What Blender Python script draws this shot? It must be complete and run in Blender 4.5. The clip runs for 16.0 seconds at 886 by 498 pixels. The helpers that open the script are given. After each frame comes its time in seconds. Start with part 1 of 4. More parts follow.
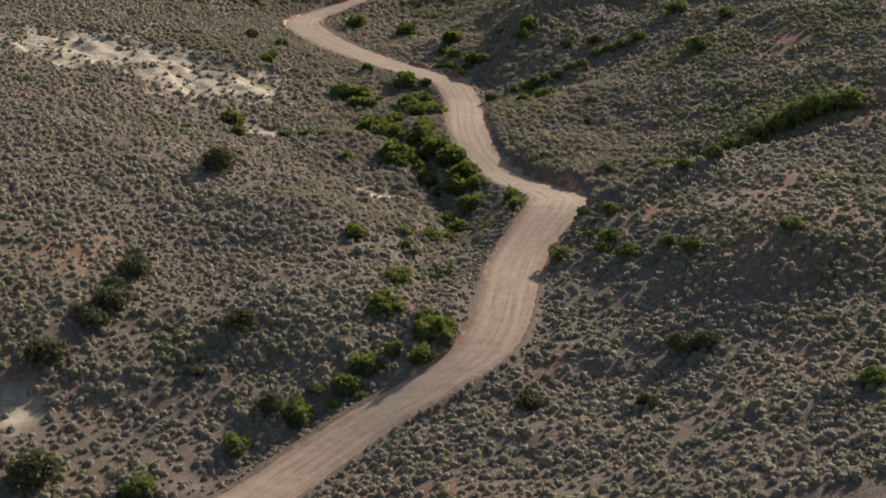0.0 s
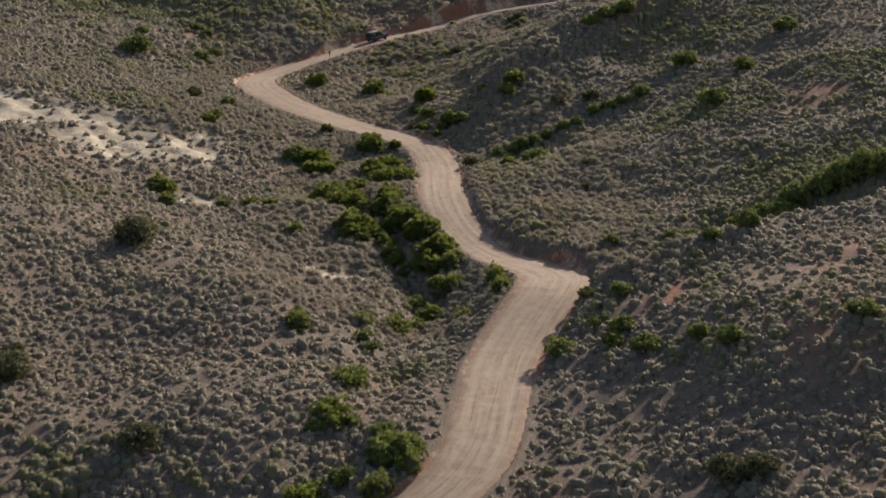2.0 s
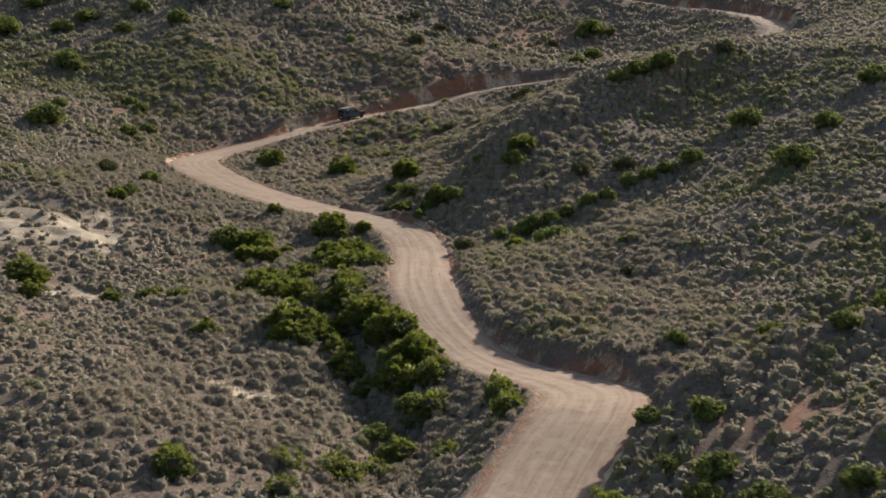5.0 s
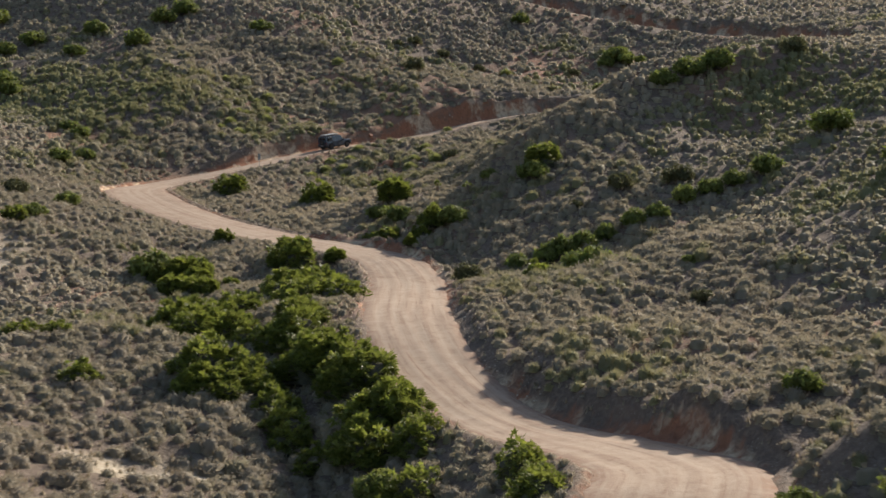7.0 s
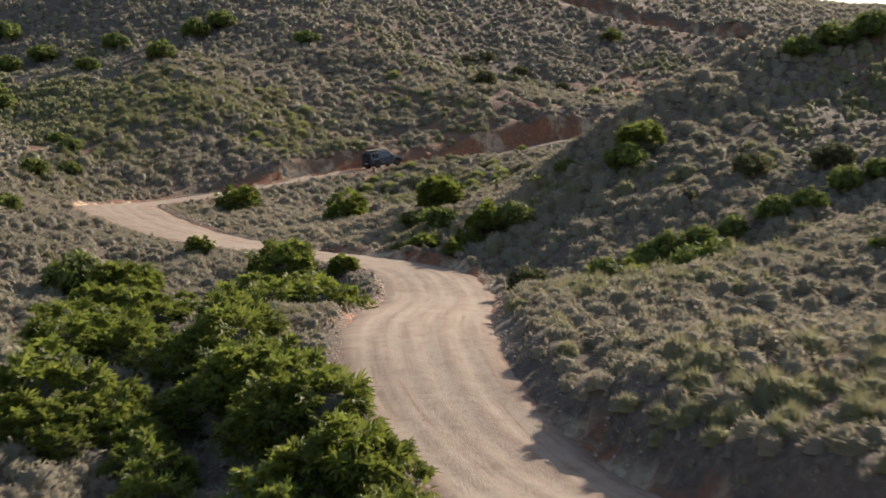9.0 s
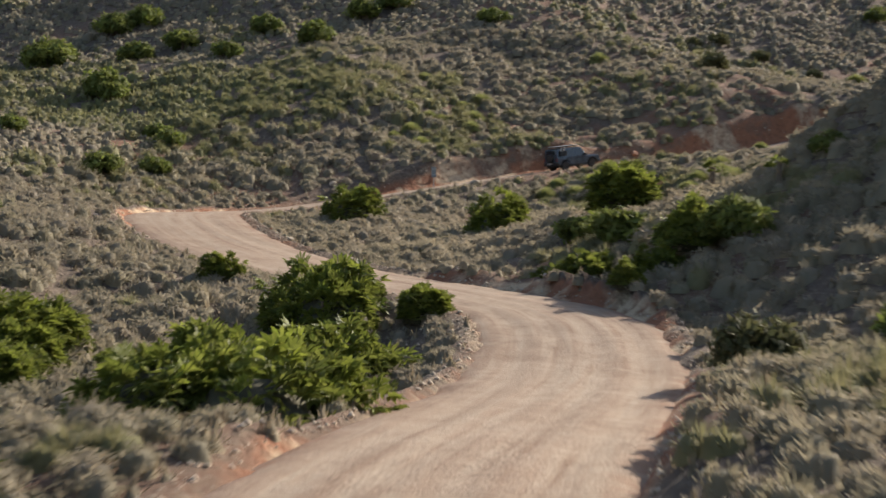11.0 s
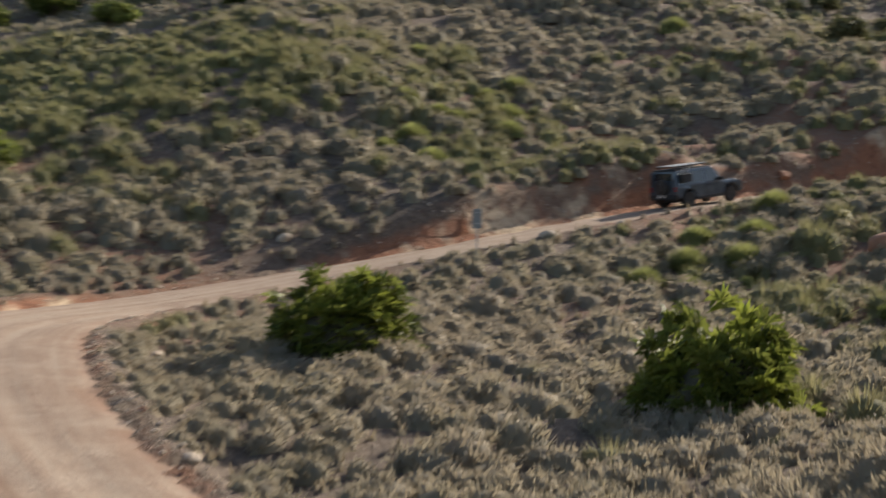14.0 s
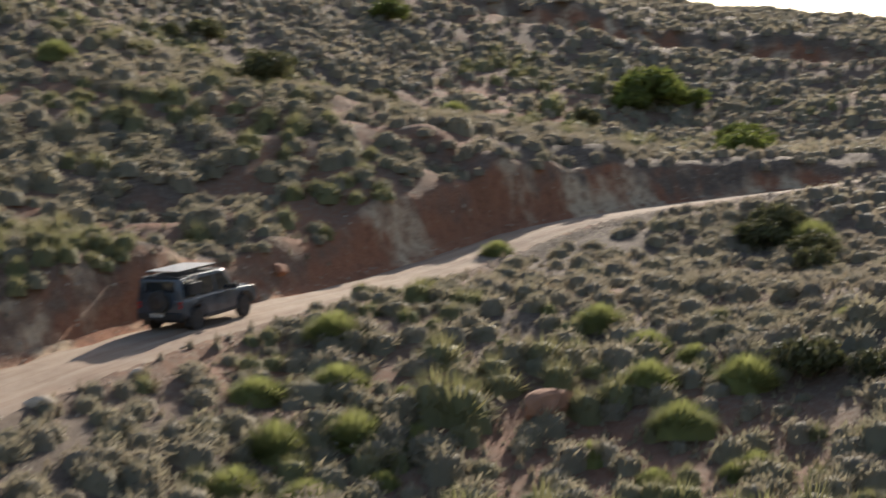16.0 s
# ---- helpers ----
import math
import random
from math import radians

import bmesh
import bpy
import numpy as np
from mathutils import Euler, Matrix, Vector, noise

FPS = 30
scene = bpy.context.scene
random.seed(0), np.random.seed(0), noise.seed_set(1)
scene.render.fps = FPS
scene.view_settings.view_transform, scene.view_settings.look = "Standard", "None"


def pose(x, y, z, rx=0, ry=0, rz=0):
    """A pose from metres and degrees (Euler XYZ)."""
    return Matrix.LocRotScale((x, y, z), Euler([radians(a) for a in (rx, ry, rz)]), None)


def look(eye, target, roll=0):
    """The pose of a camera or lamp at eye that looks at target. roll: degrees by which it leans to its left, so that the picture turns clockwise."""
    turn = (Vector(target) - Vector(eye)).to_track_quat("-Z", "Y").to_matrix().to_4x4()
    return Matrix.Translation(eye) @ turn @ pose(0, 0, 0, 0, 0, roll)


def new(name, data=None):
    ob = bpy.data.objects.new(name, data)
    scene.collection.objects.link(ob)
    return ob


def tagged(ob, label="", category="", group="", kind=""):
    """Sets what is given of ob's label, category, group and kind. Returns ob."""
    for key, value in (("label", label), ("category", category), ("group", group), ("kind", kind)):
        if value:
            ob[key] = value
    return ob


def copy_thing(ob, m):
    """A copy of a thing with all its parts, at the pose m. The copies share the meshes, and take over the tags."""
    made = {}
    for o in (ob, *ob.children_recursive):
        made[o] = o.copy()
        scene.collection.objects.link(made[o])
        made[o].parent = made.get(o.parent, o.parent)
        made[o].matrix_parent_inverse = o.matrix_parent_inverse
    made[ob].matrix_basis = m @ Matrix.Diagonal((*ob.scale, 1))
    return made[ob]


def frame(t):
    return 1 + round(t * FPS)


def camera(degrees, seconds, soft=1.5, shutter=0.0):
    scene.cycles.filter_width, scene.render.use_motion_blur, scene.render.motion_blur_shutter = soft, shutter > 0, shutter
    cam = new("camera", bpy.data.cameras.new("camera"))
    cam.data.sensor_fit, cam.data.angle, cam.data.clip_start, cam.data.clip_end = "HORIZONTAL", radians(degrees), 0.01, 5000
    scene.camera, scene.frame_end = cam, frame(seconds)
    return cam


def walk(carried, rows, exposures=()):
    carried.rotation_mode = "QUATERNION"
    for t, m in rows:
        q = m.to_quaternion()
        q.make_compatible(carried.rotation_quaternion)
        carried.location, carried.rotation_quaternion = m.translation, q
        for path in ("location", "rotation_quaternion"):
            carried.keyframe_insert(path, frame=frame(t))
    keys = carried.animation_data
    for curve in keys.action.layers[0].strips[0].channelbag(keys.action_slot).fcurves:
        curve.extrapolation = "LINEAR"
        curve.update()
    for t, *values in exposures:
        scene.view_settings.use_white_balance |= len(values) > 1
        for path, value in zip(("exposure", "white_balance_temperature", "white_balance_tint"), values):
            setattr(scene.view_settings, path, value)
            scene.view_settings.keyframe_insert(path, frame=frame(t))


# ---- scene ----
# ---- camera ----
cam = camera(30.24, 16.0, soft=1.5, shutter=0.5)
PATH = [
    (0, (0.01, -90.80, 54.42), (-0.03, -42.64, 41.00), -0.09),
    (0.5, (0.35, -79.94, 51.48), (0.32, -31.63, 38.60), -0.11),
    (1, (0.72, -69.07, 48.70), (0.91, -20.61, 36.40), -0.13),
    (1.5, (1.12, -58.16, 45.93), (1.53, -9.53, 34.28), -0.13),
    (2, (1.66, -47.29, 42.96), (2.16, 1.51, 32.10), -0.16),
    (2.5, (2.19, -36.30, 39.95), (2.75, 12.67, 29.90), -0.18),
    (3, (2.50, -25.12, 36.68), (3.10, 24.02, 27.45), -0.16),
    (3.5, (2.83, -14.06, 33.64), (3.45, 35.21, 25.19), -0.19),
    (4, (3.26, -3.21, 30.71), (3.92, 46.18, 22.94), -0.20),
    (4.2, (3.56, 0.57, 29.59), (4.19, 50.00, 22.08), -0.21),
    (6.5, (5.23, 52.39, 17.00), (5.50, 102.19, 12.55), -0.15),
    (7, (5.78, 63.62, 14.23), (6.00, 113.48, 10.49), -0.15),
    (7.5, (6.56, 74.75, 11.40), (6.44, 124.66, 8.40), -0.13),
    (8, (7.22, 86.13, 8.96), (6.25, 136.07, 6.65), -0.14),
    (8.5, (7.88, 97.44, 7.09), (6.13, 147.38, 5.41), -0.12),
    (8.7, (8.16, 101.35, 6.68), (6.14, 151.28, 5.21), -0.15),
    (10.8, (8.90, 149.33, 5.00), (-0.23, 198.49, 4.65), 0.32),
    (11, (8.76, 153.69, 5.07), (-1.10, 202.71, 4.73), 0.28),
    (11.5, (7.80, 164.28, 5.26), (-4.25, 212.81, 4.91), 0.25),
    (12, (6.03, 174.68, 5.73), (-6.98, 222.95, 5.36), 0.22),
    (12.5, (3.57, 184.92, 6.14), (-9.46, 233.20, 5.76), 0.22),
    (13, (0.32, 195.19, 6.63), (-12.69, 243.47, 6.24), 0.15),
    (13.5, (-4.01, 204.70, 8.11), (-16.14, 253.20, 7.68), 0.15),
    (14, (-8.37, 212.56, 9.62), (-16.06, 261.97, 9.15), 0.16),
    (14.5, (-12.59, 220.12, 10.48), (-12.80, 270.11, 9.84), 0.28),
    (15, (-15.83, 227.13, 11.07), (-11.04, 276.89, 10.46), 0.32),
    (15.5, (-17.49, 233.21, 12.33), (-7.44, 282.19, 11.98), 0.32),
    (16, (-18.45, 238.65, 13.83), (-2.75, 286.12, 13.77), 0.24),
]
walk(cam, [(t, look(eye, target, roll)) for t, eye, target, roll in PATH], [(0, 0.25), (4, 0.3), (8, 0.58), (12, 0.6), (14, 0.55), (16, 0.62)])

# ---- light: low sun from ahead on the east side, clear sky ----
SUN_AZIMUTH, SUN_HEIGHT = radians(34), radians(26.5)
sun_way = Vector((math.sin(SUN_AZIMUTH) * math.cos(SUN_HEIGHT), math.cos(SUN_AZIMUTH) * math.cos(SUN_HEIGHT), math.sin(SUN_HEIGHT)))
world = bpy.data.worlds.new("sky")
scene.world = world
world.use_nodes = True
sky = world.node_tree.nodes.new("ShaderNodeTexSky")
sky.sky_type = "NISHITA"
sky.sun_disc = False
sky.sun_elevation, sky.sun_rotation = SUN_HEIGHT, SUN_AZIMUTH
sky.dust_density = 2.0
world.node_tree.links.new(sky.outputs[0], world.node_tree.nodes["Background"].inputs[0])
world.node_tree.nodes["Background"].inputs[1].default_value = 0.096
sun = new("sun", bpy.data.lights.new("sun", "SUN"))
sun.data.energy, sun.data.angle, sun.data.color = 5.0, radians(0.53), (1.0, 0.9, 0.76)
sun.matrix_world = look(sun_way * 300, (0, 0, 0))

# ---- materials ----


class Mat:
    """A node material with short ways to add nodes."""

    def __init__(self, name, rough=0.9, metal=0.0):
        self.m = bpy.data.materials.new(name)
        self.m.use_nodes = True
        self.t = self.m.node_tree
        self.b = self.t.nodes["Principled BSDF"]
        self.b.inputs["Roughness"].default_value, self.b.inputs["Metallic"].default_value = rough, metal
        self.b.inputs["Specular IOR Level"].default_value = 0.25

    def node(self, kind, **values):
        n = self.t.nodes.new(kind)
        for k, v in values.items():
            n.inputs[k.replace("_", " ")].default_value = v
        return n

    def link(self, a, b):
        self.t.links.new(a, b)
        return self

    def noise(self, scale, detail=4.0, rough=0.55, stretch=None):
        n = self.node("ShaderNodeTexNoise", Scale=scale, Detail=detail, Roughness=rough)
        co = self.t.nodes.new("ShaderNodeTexCoord")
        if stretch:
            mp = self.t.nodes.new("ShaderNodeMapping")
            mp.inputs["Scale"].default_value = stretch
            self.link(co.outputs["Object"], mp.inputs[0]).link(mp.outputs[0], n.inputs[0])
        else:
            self.link(co.outputs["Object"], n.inputs[0])
        return n.outputs[0]

    def step(self, value, lo, hi):
        n = self.t.nodes.new("ShaderNodeMapRange")
        n.inputs[1].default_value, n.inputs[2].default_value = lo, hi
        n.clamp = True
        self.link(value, n.inputs[0])
        return n.outputs[0]

    def attr(self, name):
        n = self.t.nodes.new("ShaderNodeAttribute")
        n.attribute_name = name
        return n.outputs["Fac"]

    def mix(self, fac, a, b, how="MIX"):
        n = self.t.nodes.new("ShaderNodeMix")
        n.data_type, n.blend_type = "RGBA", how
        for v, i in ((fac, 0), (a, 6), (b, 7)):
            if isinstance(v, (tuple, float, int)):
                n.inputs[i].default_value = (*v, 1) if isinstance(v, tuple) else v
            else:
                self.link(v, n.inputs[i])
        return n.outputs[2]

    def math(self, how, a, b):
        n = self.t.nodes.new("ShaderNodeMath")
        n.operation = how
        for v, i in ((a, 0), (b, 1)):
            if isinstance(v, (float, int)):
                n.inputs[i].default_value = v
            else:
                self.link(v, n.inputs[i])
        return n.outputs[0]

    def colour(self, c):
        if isinstance(c, tuple):
            self.b.inputs["Base Color"].default_value = (*c, 1)
        else:
            self.link(c, self.b.inputs["Base Color"])
        return self

    def bump(self, height, depth, strength=1.0):
        n = self.t.nodes.new("ShaderNodeBump")
        n.inputs["Strength"].default_value, n.inputs["Distance"].default_value = strength, depth
        self.link(height, n.inputs["Height"]).link(n.outputs[0], self.b.inputs["Normal"])
        return self

    def leaf(self, share):
        """Lets a share of the light through, as thin leaves do."""
        tr = self.t.nodes.new("ShaderNodeBsdfTranslucent")
        mx = self.t.nodes.new("ShaderNodeMixShader")
        mx.inputs[0].default_value = share
        out = self.t.nodes["Material Output"]
        if self.b.inputs["Base Color"].links:
            self.link(self.b.inputs["Base Color"].links[0].from_socket, tr.inputs[0])
        else:
            tr.inputs[0].default_value = self.b.inputs["Base Color"].default_value
        self.link(self.b.outputs[0], mx.inputs[1]).link(tr.outputs[0], mx.inputs[2]).link(mx.outputs[0], out.inputs[0])
        return self


def ground_material():
    k = Mat("dry_stony_ground", 0.95)
    soil = k.mix(k.step(k.noise(0.07, 5), 0.35, 0.7), (0.125, 0.095, 0.074), (0.165, 0.122, 0.092))
    soil = k.mix(k.step(k.noise(0.035, 3), 0.54, 0.68), soil, (0.25, 0.125, 0.075))
    soil = k.mix(k.step(k.noise(3.5, 6), 0.42, 0.75), soil, (0.235, 0.18, 0.135))
    pebble = k.node("ShaderNodeTexVoronoi", Scale=5.0)
    co = k.t.nodes.new("ShaderNodeTexCoord")
    k.link(co.outputs["Object"], pebble.inputs["Vector"])
    soil = k.mix(k.math("MULTIPLY", k.step(pebble.outputs["Distance"], 0.25, 0.12), k.step(k.noise(0.9, 3), 0.45, 0.6)), soil, (0.36, 0.30, 0.24))
    sand = k.mix(k.step(k.noise(0.6, 6), 0.35, 0.65), (0.53, 0.46, 0.355), (0.35, 0.285, 0.205))
    soil = k.mix(k.math("MULTIPLY", k.attr("sand"), k.step(k.noise(0.25, 5), 0.25, 0.5)), soil, sand)
    soil = k.mix(k.math("MULTIPLY", k.attr("red"), k.step(k.noise(0.8, 5), 0.35, 0.55)), soil, (0.27, 0.135, 0.085))
    rock = k.mix(k.step(k.noise(0.34, 5, 0.6, (1, 1, 0.5)), 0.48, 0.6), (0.33, 0.15, 0.085), (0.60, 0.46, 0.31))
    rock = k.mix(k.step(k.noise(2.2, 6), 0.48, 0.75), rock, (0.19, 0.09, 0.055))
    k.colour(k.mix(k.step(k.math("ADD", k.attr("cut"), k.math("MULTIPLY", k.noise(1.5, 4), 0.5)), 0.55, 0.85), soil, rock))
    k.bump(k.math("ADD", k.noise(7.0, 7, 0.7), k.math("MULTIPLY", pebble.outputs["Distance"], -0.6)), 0.12, 0.9)
    return k.m


def road_material():
    k = Mat("compacted_dirt", 0.93)
    base = k.mix(k.step(k.noise(0.25, 5), 0.35, 0.65), (0.275, 0.19, 0.136), (0.33, 0.238, 0.175))
    base = k.mix(k.math("MULTIPLY", k.attr("rut"), k.step(k.noise(0.5, 4), 0.3, 0.55)), base, (0.385, 0.293, 0.218))
    lane = k.t.nodes.new("ShaderNodeCombineXYZ")
    k.link(k.math("MULTIPLY", k.attr("across"), 2.6), lane.inputs[0]).link(k.math("MULTIPLY", k.attr("along"), 0.07), lane.inputs[1])
    streak = k.node("ShaderNodeTexNoise", Scale=1.0, Detail=4.0, Roughness=0.6)
    k.link(lane.outputs[0], streak.inputs[0])
    base = k.mix(k.step(streak.outputs[0], 0.5, 0.68), base, (0.375, 0.292, 0.22))
    base = k.mix(k.step(streak.outputs[0], 0.46, 0.28), base, (0.235, 0.15, 0.102))
    base = k.mix(k.math("MULTIPLY", k.attr("verge"), k.step(k.noise(1.2, 5), 0.35, 0.6)), base, (0.25, 0.135, 0.085))
    base = k.mix(k.step(k.noise(5.0, 6, 0.7), 0.55, 0.75), base, (0.29, 0.195, 0.135))
    base = k.mix(k.math("MULTIPLY", k.step(k.noise(0.8, 5, 0.65), 0.5, 0.66), 0.55), base, (0.40, 0.31, 0.235))
    base = k.mix(k.math("MULTIPLY", k.step(k.noise(1.7, 6, 0.7), 0.48, 0.3), 0.5), base, (0.215, 0.14, 0.098))
    k.colour(base).bump(k.math("ADD", k.noise(2.0, 5), k.noise(14.0, 5)), 0.04, 0.75)
    return k.m


def plant_material(name, dull, vivid, dry, through_share, rough=0.75):
    """Leaves whose colour runs from dull to vivid by the plant, with dry tips here and there."""
    k = Mat(name, rough)
    c = k.mix(k.attr("tint"), dull, vivid)
    c = k.mix(k.attr("parched"), c, dry)
    geo = k.t.nodes.new("ShaderNodeNewGeometry")
    c = k.mix(k.math("MULTIPLY", geo.outputs["Random Per Island"], 0.42), c, dry)
    k.colour(c).bump(k.noise(22.0, 4, 0.7), 0.05, 0.8).leaf(through_share)
    return k.m


def plain(name, colour, rough=0.6, metal=0.0, coat=0.0, grain=0.0, scale=30.0):
    k = Mat(name, rough, metal)
    k.b.inputs["Specular IOR Level"].default_value = 0.5
    if coat:
        k.b.inputs["Coat Weight"].default_value = coat
    if grain:
        n = k.noise(scale, 5)
        k.colour(k.mix(k.step(n, 0.35, 0.7), colour, tuple(min(1.0, v * (1 + grain) + 0.01) for v in colour)))
        k.bump(n, 0.004)
    else:
        k.colour(colour)
    return k.m


GROUND = ground_material()
ROAD = road_material()
SCRUB = plant_material("grey_scrub_leaves", (0.285, 0.246, 0.19), (0.272, 0.256, 0.155), (0.42, 0.352, 0.25), 0.38)
TUSSOCK = plant_material("esparto_blades", (0.21, 0.19, 0.105), (0.215, 0.222, 0.088), (0.36, 0.315, 0.18), 0.38)
STRAW = plant_material("dry_straw", (0.24, 0.19, 0.13), (0.34, 0.27, 0.17), (0.42, 0.35, 0.24), 0.35)
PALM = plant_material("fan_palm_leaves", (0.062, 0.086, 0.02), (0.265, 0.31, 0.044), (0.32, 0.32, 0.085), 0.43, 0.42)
LEAFY = plant_material("bush_leaves", (0.09, 0.115, 0.032), (0.235, 0.285, 0.055), (0.25, 0.245, 0.085), 0.42)
DARK = plant_material("dark_shrub_leaves", (0.085, 0.09, 0.04), (0.14, 0.145, 0.055), (0.19, 0.165, 0.1), 0.33)
BARK = plain("bark", (0.13, 0.095, 0.065), 0.9, grain=0.7, scale=14)
LUSH = plant_material("green_esparto_blades", (0.19, 0.205, 0.07), (0.29, 0.315, 0.085), (0.47, 0.46, 0.22), 0.45)
# Very dark brown that stands in for shade between the palm fans.
GAP_SHADE = plain("palm_gap_shade", (0.045, 0.04, 0.022), 0.95, grain=0.9, scale=9)
STONE = plain("pale_stone", (0.42, 0.34, 0.26), 0.9, grain=0.5, scale=5)
RED_STONE = plain("red_stone", (0.30, 0.15, 0.09), 0.92, grain=0.6, scale=3)

# ---- relief ----
RELIEF_NEAR = (
    (-26.7, -22.8, -17.9, -11.3, -3.9, 2.3, 7.7, 13, 18.3),
    (-14.5, -15.1, -15.4, -12.9, -5.4, 3.4, 9.9, 15.7, 21.3),
    (-3.2, -6.8, -11, -13.4, -8.8, 4.1, 12.4, 18.5, 24.4),
    (6.1, 2, -2.5, -5.9, -3.5, 9.7, 15.4, 21.1, 27.5),
    (13, 8.9, 4.8, -2.7, -1.6, 9.2, 16.4, 23.7, 31),
    (17.7, 12.1, 5.7, -2.5, -0.3, 7.7, 18, 26.7, 34.5),
    (20, 14.6, 8.1, -1, 2.7, 11.6, 22.3, 30, 37.1),
)
RELIEF_FAR = (
    (20.2, 16.7, 11.2, 1.4, 12.8, 20.6, 26.5, 32.6, 39.4),
    (19.2, 17.1, 12.4, 0.4, 12.5, 28.1, 30.1, 34.8, 42),
    (19.6, 16.8, 18.6, 15.9, 10.4, 19.4, 28.9, 37.1, 45.1),
    (27, 24, 28.1, 31.6, 20.7, 19.7, 31, 39.5, 46),
    (42.6, 45, 46, 43.3, 33.5, 31.2, 37.5, 40.9, 42.5),
    (57.4, 64, 63.6, 58.6, 51.7, 45.3, 42.2, 38.8, 34.1),
    (65.8, 69.9, 69.8, 66, 60.3, 51.9, 42.4, 32.5, 22.4),
)
KNOLLS_NEAR = (
    (-0, 0, -0, -0, 0.3, 0.7, 2.1, 1.6, -0.5, -0, -0),
    (-0, -0, 0.3, -0.4, -1.3, 0.6, -1.1, 2, -0.7, 0.1, -0),
    (0, -0.2, -0.2, -2.6, -2.6, 1.6, -2.3, -2.3, -2.5, 0.4, -0),
    (-0, -0.3, 1.7, 0.9, 4.7, 1.3, -3.3, 6.1, -2.6, 0.3, -0),
    (-0, -0.2, 2.9, -5.3, 1.1, -2.4, 0.4, 0.7, -1, -0.1, -0),
    (-0, -0.1, -0.7, -0, 6.2, -7.2, 4.9, 0.7, -1.1, -0.4, -0),
)
KNOLLS_MID = (
    (-0.1, -0.5, 1.4, 2.4, -2.4, -4.3, 0.2, -2.3, 0.1, -0.4, -0),
    (0, -1, 0.2, -2, 0.8, 3.3, -0.4, -1.1, 0.9, 0.3, 0),
    (0, -1.5, 1.3, -2.7, 0.8, 1.1, 0.7, 2.4, 1.4, 1.1, 0.1),
    (-0, -1.4, 0.6, 1.6, -1.5, -1.8, -0.5, -0.6, 2.4, 1.2, 0.1),
    (-0, -0.7, 0.3, 1.1, -0.2, -1, 0.9, -3.2, -0.6, -0.5, 0),
    (-0, 0.3, -1.4, 1.1, -0.7, -1.8, 5.5, -5.6, -0.9, -1.2, -0),
)
KNOLLS_FAR = (
    (-0, 0.3, 0.1, 2, 0.2, -2.1, 10.5, 7.6, -1.6, -1.3, -0),
    (-0, 0, 2.1, -3, 2.5, -4.5, 1.7, 2.2, -2.7, -1, -0),
    (0.1, 1, -1.8, 1.4, -0.4, 1.7, -1.6, 0.3, -0.7, -0.2, -0),
    (0.2, -0.3, -3.6, 5.4, -1.3, -4.1, -1.6, -0.8, -0.4, -0, 0),
    (2.8, 0.5, 0.2, 1.7, -3, 6.4, 0.4, 1.6, -0.5, -0.1, -0),
    (-2.1, -2.6, -1.1, -2.4, 2.8, -4.4, 0, -3.3, 1.6, 2, -0),
)


def weave(table, u, v):
    """A smooth sheet over a coarse table; nought outside it."""
    a = np.pad(np.array(table), 4)
    ku, kv = np.floor(u).astype(int), np.floor(v).astype(int)
    out = np.zeros_like(u)

    def weights(t):
        return ((1 - t) ** 3 / 6, (3 * t**3 - 6 * t**2 + 4) / 6, (-3 * t**3 + 3 * t**2 + 3 * t + 1) / 6, t**3 / 6)

    wu, wv = weights(u - ku), weights(v - kv)
    for i in range(4):
        for j in range(4):
            r, c = np.clip(kv + 3 + j, 0, a.shape[0] - 1), np.clip(ku + 3 + i, 0, a.shape[1] - 1)
            out += a[r, c] * wu[i] * wv[j]
    return out


def vnoise(x, y, seed):
    """Smooth value noise, one knot a metre, in -1..1."""
    xi, yi = np.floor(x).astype(np.int64), np.floor(y).astype(np.int64)
    fx, fy = x - xi, y - yi
    fx, fy = fx * fx * (3 - 2 * fx), fy * fy * (3 - 2 * fy)

    def knot(a, b):
        h = (a * 374761393 + b * 668265263 + seed * 144665) & 0x7FFFFFFF
        h = ((h ^ (h >> 13)) * 1274126177) & 0x7FFFFFFF
        return ((h ^ (h >> 16)) & 0xFFFF) / 32767.5 - 1

    return (knot(xi, yi) * (1 - fx) + knot(xi + 1, yi) * fx) * (1 - fy) + (knot(xi, yi + 1) * (1 - fx) + knot(xi + 1, yi + 1) * fx) * fy


